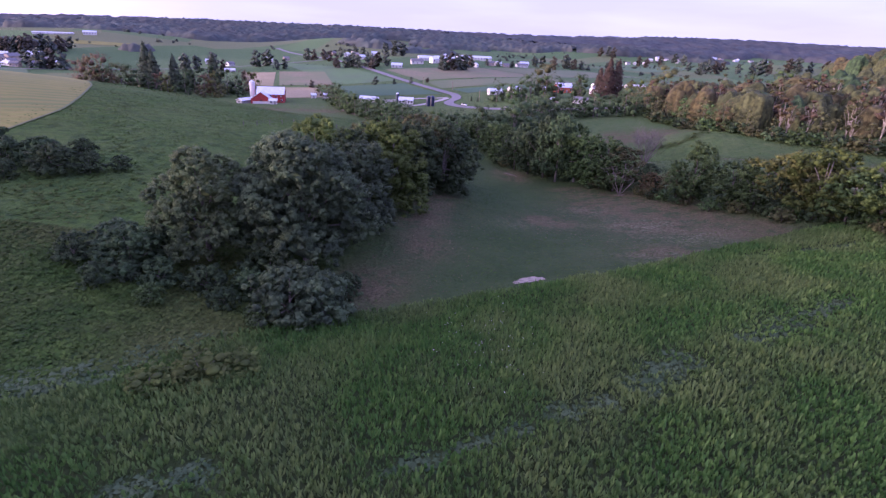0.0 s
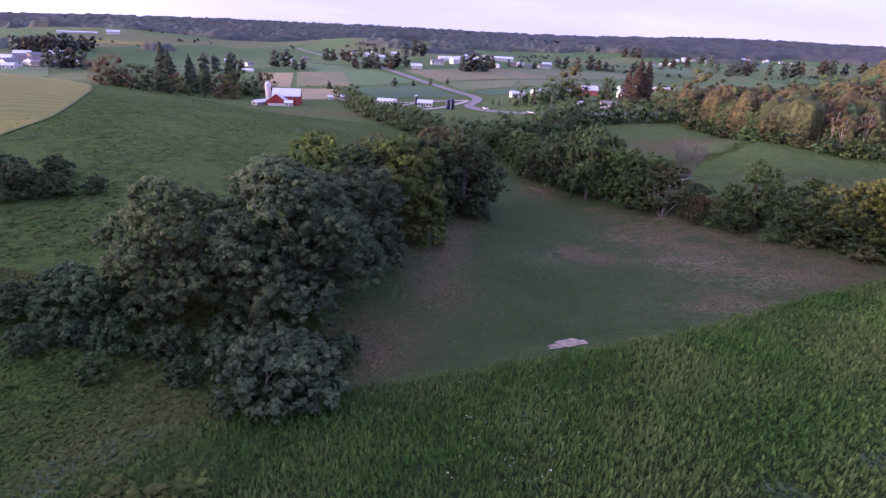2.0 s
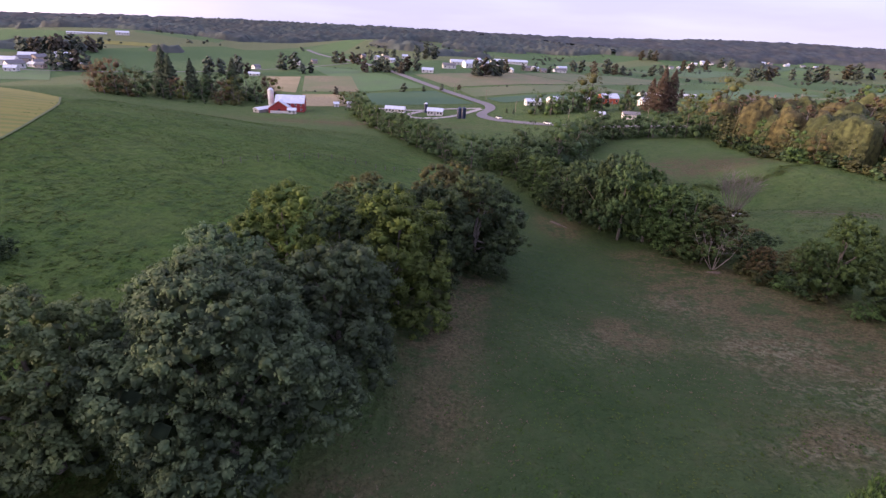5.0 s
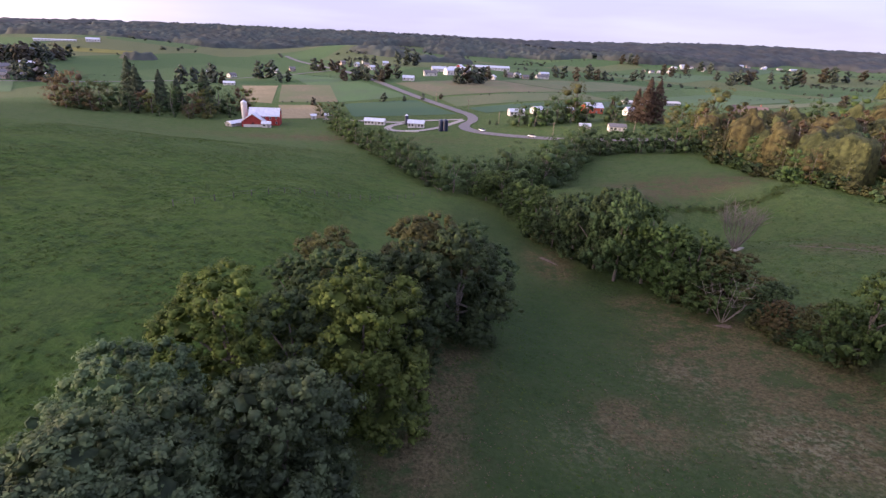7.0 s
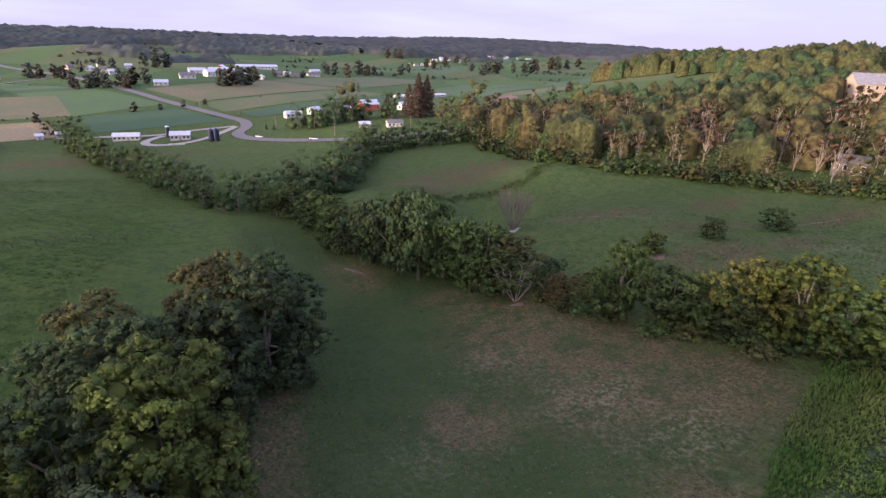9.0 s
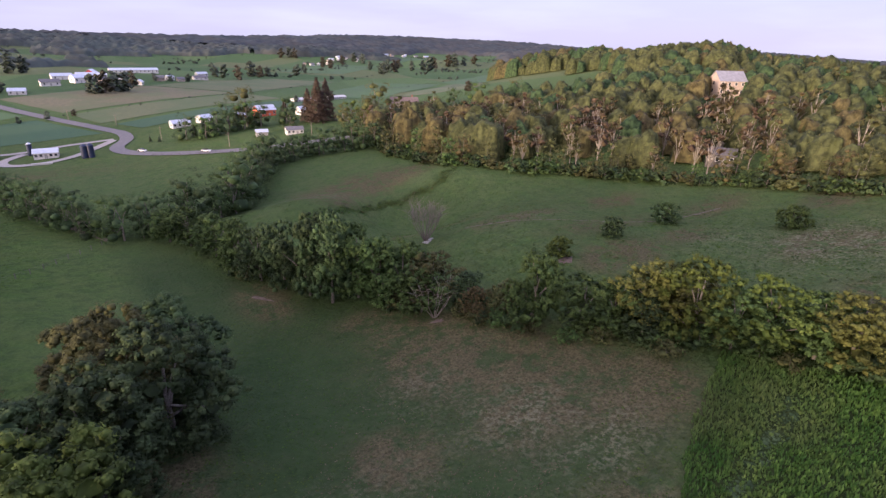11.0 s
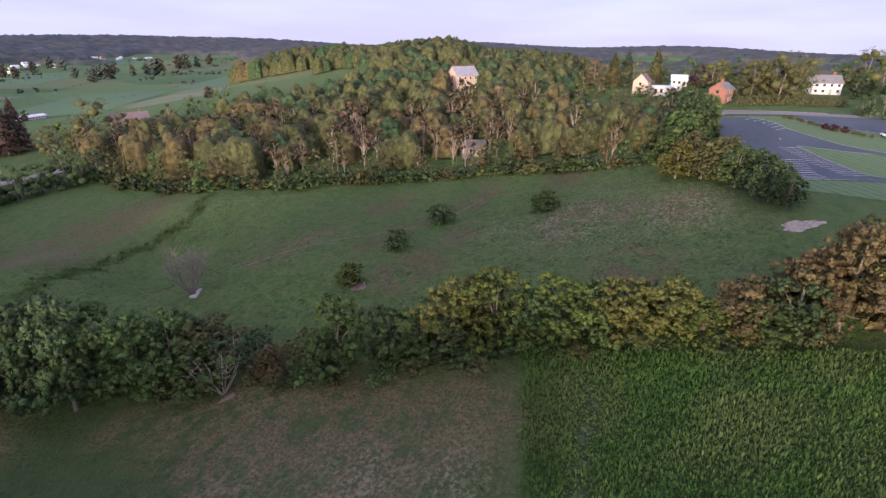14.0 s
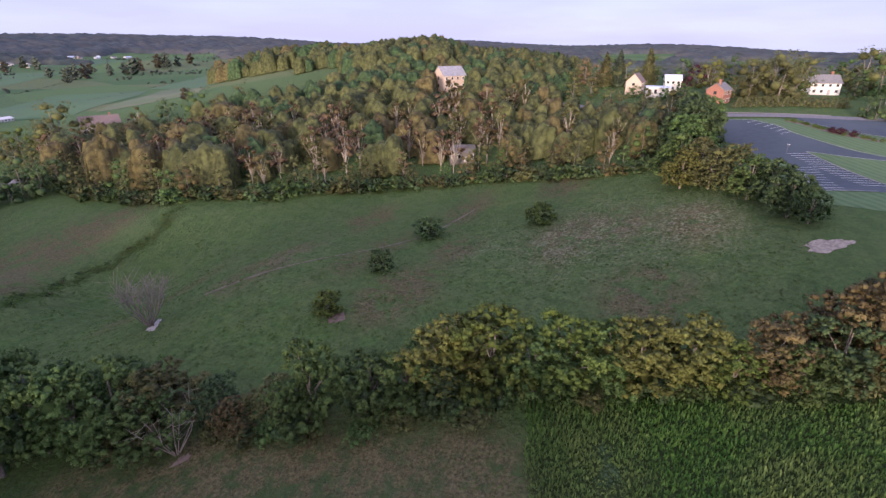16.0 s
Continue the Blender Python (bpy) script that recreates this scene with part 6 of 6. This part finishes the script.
canopy("ridge_woods", "dark woods over the slopes beyond the village", -1150, 420, 640, 1750, 5.0, 11.0, 41, sector(-47, 16, 640, 1650), M_HAZY_CANOPY)
canopy("ridge_woods", "far woods along the ridges, tinted blue for haze", -1300, 2700, -520, 2500, 11.0, 19.0, 42, sector(-47, 108, 1650, 2650), M_HAZY_RIDGE)
canopy("valley_woods", "dark woods on the far side of the valley", 420, 1800, -520, 1750, 7.5, 13.0, 43, sector(0, 108, 740, 1650), M_HAZY_CANOPY)
rw = np.random.default_rng(3)
far_rows = []
# hedge lines and small groves between the far fields
LINES = [
    ((8, 490), (150, 588), (330, 760), (560, 990)), ((60, 640), (260, 830), (520, 1100)), ((-66, 460), (-36, 470), (-10, 482)), ((-170, 668), (-120, 625), (-70, 584)), ((-120, 464), (-95, 462), (-70, 466)), ((-480, 600), (-360, 620), (-250, 640)),
    ((300, 1000), (700, 1180), (1000, 1200)), ((520, 1240), (700, 1380), (900, 1500)), ((620, 1060), (800, 1020), (1000, 1010)), ((-560, 830), (-490, 820), (-420, 800)), ((-330, 1200), (-220, 1300), (-100, 1350)), ((200, 1350), (400, 1400), (600, 1500)), ((900, 1560), (1100, 1520), (1300, 1500)), ((1000, 1400), (1200, 1320), (1400, 1250)), ((350, 640), (500, 740), (650, 830)), ((330, 430), (430, 560), (560, 660)),
]
for line in LINES:
    p = np.array(line, float)
    s = np.r_[0, np.cumsum(np.hypot(*np.diff(p, axis=0).T))]
    tall = 0.16 if s[-1] < 900 and p[0, 1] < 700 else 0.4
    for u in np.arange(0, s[-1], 6.0 if tall < 0.3 else 11.0):
        if rw.random() < 0.72:
            far_rows.append((np.interp(u, s, p[:, 0]) + rw.normal(0, 1.5), np.interp(u, s, p[:, 1]) + rw.normal(0, 1.5), tall * rw.uniform(0.7, 1.7), int(rw.integers(2))))
for _ in range(110):
    a, d = radians(rw.uniform(-34, 62)), rw.uniform(880, 1900)
    gx0, gy0 = d * math.sin(a), d * math.cos(a)
    if in_woods(np.array(gx0), np.array(gy0)) > -0.4:
        continue
    for _ in range(int(rw.integers(2, 8))):
        far_rows.append((gx0 + rw.normal(0, 16), gy0 + rw.normal(0, 9), rw.uniform(0.5, 1.0), int(rw.integers(2))))
forest("distant_woods", far_rows, [tiny, tiny2], ("hazy_dark", "hazy_dark", "hazy_olive", "hazy_brown"), "distant dark woods covering the ridges")


# ---- crop and rough grass ----
SWATHS = [((20, 34), (25, 37.2), 1.9), ((34, 41), (40, 43.8), 1.8), ((40, 43.8), (49, 48.2), 1.5), ((50, 66.5), (58, 67.2), 0.8), ((58, 67.2), (68, 68.5), 0.8), ((-1, 24.5), (9, 28.6), 0.7), ((11, 30), (16, 31.5), 0.9), ((-34, 30), (-25.5, 35.5), 2.2), ((-25.5, 35.5), (-20, 45), 1.5), ((-17, 22), (-13, 24), 1.3)]


def swath(x, y):
    """How far inside a lodged or trodden swath, above nought."""
    best = np.full(np.shape(x), -9.0)
    for (ax, ay), (bx, by), w in SWATHS:
        t = np.clip(((x - ax) * (bx - ax) + (y - ay) * (by - ay)) / ((bx - ax) ** 2 + (by - ay) ** 2), 0, 1)
        best = np.maximum(best, w - np.hypot(x - ax - t * (bx - ax), y - ay - t * (by - ay)))
    return best + 0.5 * np.sin(x * 1.3 + y) + 0.3 * np.sin(y * 2.1 - x)


def crop_rows():
    """Feet of the crop plants inside the field, and how tall they stand."""
    r = np.random.default_rng(17)
    gx, gy = np.meshgrid(np.arange(-40, 100, 0.43), np.arange(15, 82, 0.41))
    x, y = gx.ravel() + r.normal(0, 0.12, gx.size), gy.ravel() + r.normal(0, 0.12, gx.size)
    east = np.interp(y, [12, 30, 40, 50, 60, 70, 80], [98, 86, 83, 80, 78, 76, 73])
    west = np.interp(y, [15, 24, 30, 36, 45, 50, 56], [-36, -33, -30, -23, -17, -12, -8])
    keep = (y < field_end(x) + 0.25 * np.sin(x * 0.9)) & (x < east) & (x > west - r.uniform(0, 3, x.size))
    lodged = swath(x, y)
    keep &= (lodged < 0.3) | (r.random(x.size) < 0.4)
    patchy = np.sin(x * 0.31 + 1.1 * np.sin(y * 0.23)) * np.sin(y * 0.27 + 0.8 * np.sin(x * 0.19))
    low = np.where(lodged > -0.6, 0.6, 1.0) * (1 + 0.14 * patchy) * np.where(x < -12, r.uniform(0.6, 1.15, x.size), 1.0)
    return x[keep], y[keep], low[keep], patchy[keep], r


cx_, cy_, low_, patchy_, rc = crop_rows()
n = len(cx_)
K = 5
hh = np.repeat(rc.uniform(0.6, 1.0, n) * low_, K) * rc.uniform(0.75, 1.1, n * K)
px, py = np.repeat(cx_, K), np.repeat(cy_, K)
ang = rc.uniform(0, 6.283, n * K)
lean = rc.uniform(0.08, 0.42, n * K)
out = np.stack([np.cos(ang), np.sin(ang), np.zeros(n * K)], 1)
side = np.stack([-np.sin(ang), np.cos(ang), np.zeros(n * K)], 1)
foot = np.stack([px, py, land(px, py) + 0.15 * hh], 1) + 0.04 * out
tip = foot + out * (lean * hh)[:, None]
tip[:, 2] += hh * rc.uniform(0.6, 1.0, n * K)
mid_ = foot * 0.4 + tip * 0.6 + out * 0.07
wd = (0.085 * rc.uniform(0.7, 1.3, n * K))[:, None]
quads = np.stack([foot, mid_ - side * wd, tip, mid_ + side * wd], 1).reshape(-1, 3)
crop_me = mesh_of("crop_plants", quads, np.arange(4 * n * K).reshape(-1, 4))
crop_me.attributes.new("tone", "FLOAT", "POINT").data.foreach_set("value", np.repeat(rc.normal(0, 0.26, n) + 0.25 * patchy_, 4 * K).astype(np.float32))
tagged(part("crop_plants", crop_me, M_CORN), "dense green leafy crop standing in the field", "crop", kind="stuff")


def tufts(name, x, y, size, material, label, seed, k=3, category="grass"):
    """Leaning blades in small tufts."""
    r = np.random.default_rng(seed)
    m = len(x) * k
    c = np.stack([np.repeat(x, k), np.repeat(y, k), np.zeros(m)], 1) + np.c_[r.normal(0, 0.18, (m, 2)), np.zeros(m)]
    s = np.repeat(size, k) * r.uniform(0.6, 1.3, m)
    c[:, 2] = land(c[:, 0], c[:, 1]) + s * 0.3
    a = r.uniform(0, 6.283, m)
    nn = np.stack([np.cos(a), np.sin(a), r.uniform(1.8, 4.0, m)], 1)
    v, f = leaf_quads(c, nn, s[:, None] * 0.9, r, 0.7)
    return tagged(part(name, mesh_of(name, v, f), material), label, category, kind="stuff")


rt = np.random.default_rng(23)
x, y = rt.uniform(-150, -8, 48000), 14 + 270 * rt.random(48000) ** 1.3
west = np.interp(y, [11, 24, 30, 36, 45, 50, 56, 120, 240], [-36, -34, -31, -24, -18, -13, -24, -22, 0])
keep = (x < west) & (x > -82 - (y - 97) * 0.3) & (np.sin(x * 0.21 + 1.3 * np.sin(y * 0.13)) + np.sin(y * 0.17) > -1.0 + rt.uniform(-0.8, 0.8, x.size))
tufts("weeds", x[keep], y[keep], rt.uniform(0.3, 0.75, keep.sum()) * np.interp(y[keep], [60, 120], [1, 0.65]), M_WEED, "rough green weeds and tall grass on the hill pasture", 31)
x, y = rt.uniform(-14, 72, 26000), rt.uniform(48, 150, 26000)
keep = (y > field_end(x) + 0.6) & (x < np.interp(y, [70, 92, 125, 150], [74, 66, 52, 38]) + 0 * x) & (x > np.interp(y, [50, 90, 130, 150], [-12, -4, 8, 12]))
d = sum(blob(x, y, *q) for q in ((50, 92, 16, 9), (43, 105, 14, 8), (24, 92, 7, 6), (2, 84, 9, 12), (-2, 66, 9, 8), (36, 82, 12, 5)))
brown = rt.random(x.size) < d
tufts("dry_grass", x[keep & brown], y[keep & brown], rt.uniform(0.1, 0.28, (keep & brown).sum()), M_DRY, "dry brown stalks in the mown meadow", 32, 2)
tufts("meadow_grass", x[keep & ~brown], y[keep & ~brown], rt.uniform(0.12, 0.3, (keep & ~brown).sum()), M_WEED, "short green tufts in the mown meadow", 33, 2)
x, y = rt.uniform(50, 175, 30000), rt.uniform(45, 205, 30000)
keep = (x > np.interp(y, [45, 70, 92, 125, 180], [96, 86, 78, 62, 40])) & (x < wood_edge_x(y) - 2)
tufts("pasture_grass", x[keep], y[keep], rt.uniform(0.15, 0.5, keep.sum()), M_WEED, "grazed grass tufts on the far slope", 34, 2)

# tall weeds at the foot of the belt and along the crop's end
x, y = rt.uniform(-60, -6, 40000), rt.uniform(20, 66, 40000)
keep = (x < np.interp(y, [20, 30, 40, 48, 56, 66], [-35, -31, -21, -14, -9, -12])) & (x > np.interp(y, [20, 66], [-36, -60]) + 8 * np.sin(y * 0.3)) & (rt.random(x.size) < 0.75 + 0.25 * np.sin(x * 0.5) * np.sin(y * 0.4))
tufts("tall_weeds", x[keep], y[keep], rt.uniform(0.25, 0.55, keep.sum()), M_WEED, "tall weeds thick at the foot of the trees", 36, 3, "weeds")

# rank grass and weeds along the creek
t = rt.random(1700)
x = np.interp(t, [0, 0.5, 0.8, 1], [54, 87, 109, 120]) + rt.normal(0, 0.9, t.size) + 0.8 * np.sin(t * 40)
y = np.interp(t, [0, 0.5, 0.8, 1], [189, 203, 199, 206]) + rt.normal(0, 0.9, t.size) + 0.8 * np.cos(t * 47)
tufts("creek_weeds", x, y, rt.uniform(0.25, 0.65, t.size), M_WEED, "rank dark weeds along the little creek", 38, 2, "weeds")

# grass lying in the lodged swaths
x, y = rt.uniform(-38, 70, 60000), rt.uniform(20, 70, 60000)
keep = (swath(x, y) > 0.1) & (y < field_end(x))
tufts("lodged_grass", x[keep], y[keep], rt.uniform(0.2, 0.5, keep.sum()), M_LODGED, "pale lodged grass in swaths through the crop", 39, 3)

# white flower heads among the crop
fx, fy = rt.normal(7.5, 2.8, 80), rt.normal(43.5, 5.5, 80)
keep = fy < field_end(fx) - 0.5
fx, fy = fx[keep], fy[keep]
fz = land(fx, fy) + rt.uniform(0.75, 1.05, len(fx))
fc = np.stack([fx, fy, fz], 1)
v, f = leaf_quads(fc, np.tile((0, -0.4, 1.0), (len(fx), 1)), 0.085, rt, 0.9)
tagged(part("white_flowers", mesh_of("white_flowers", v, f), M_PAINT), "small white flower heads scattered in the crop", "flowers", kind="stuff")

# ---- tidy ----
for ob in PROTOS:
    for ch in list(ob.children_recursive):
        bpy.data.objects.remove(ch)
    bpy.data.objects.remove(ob)
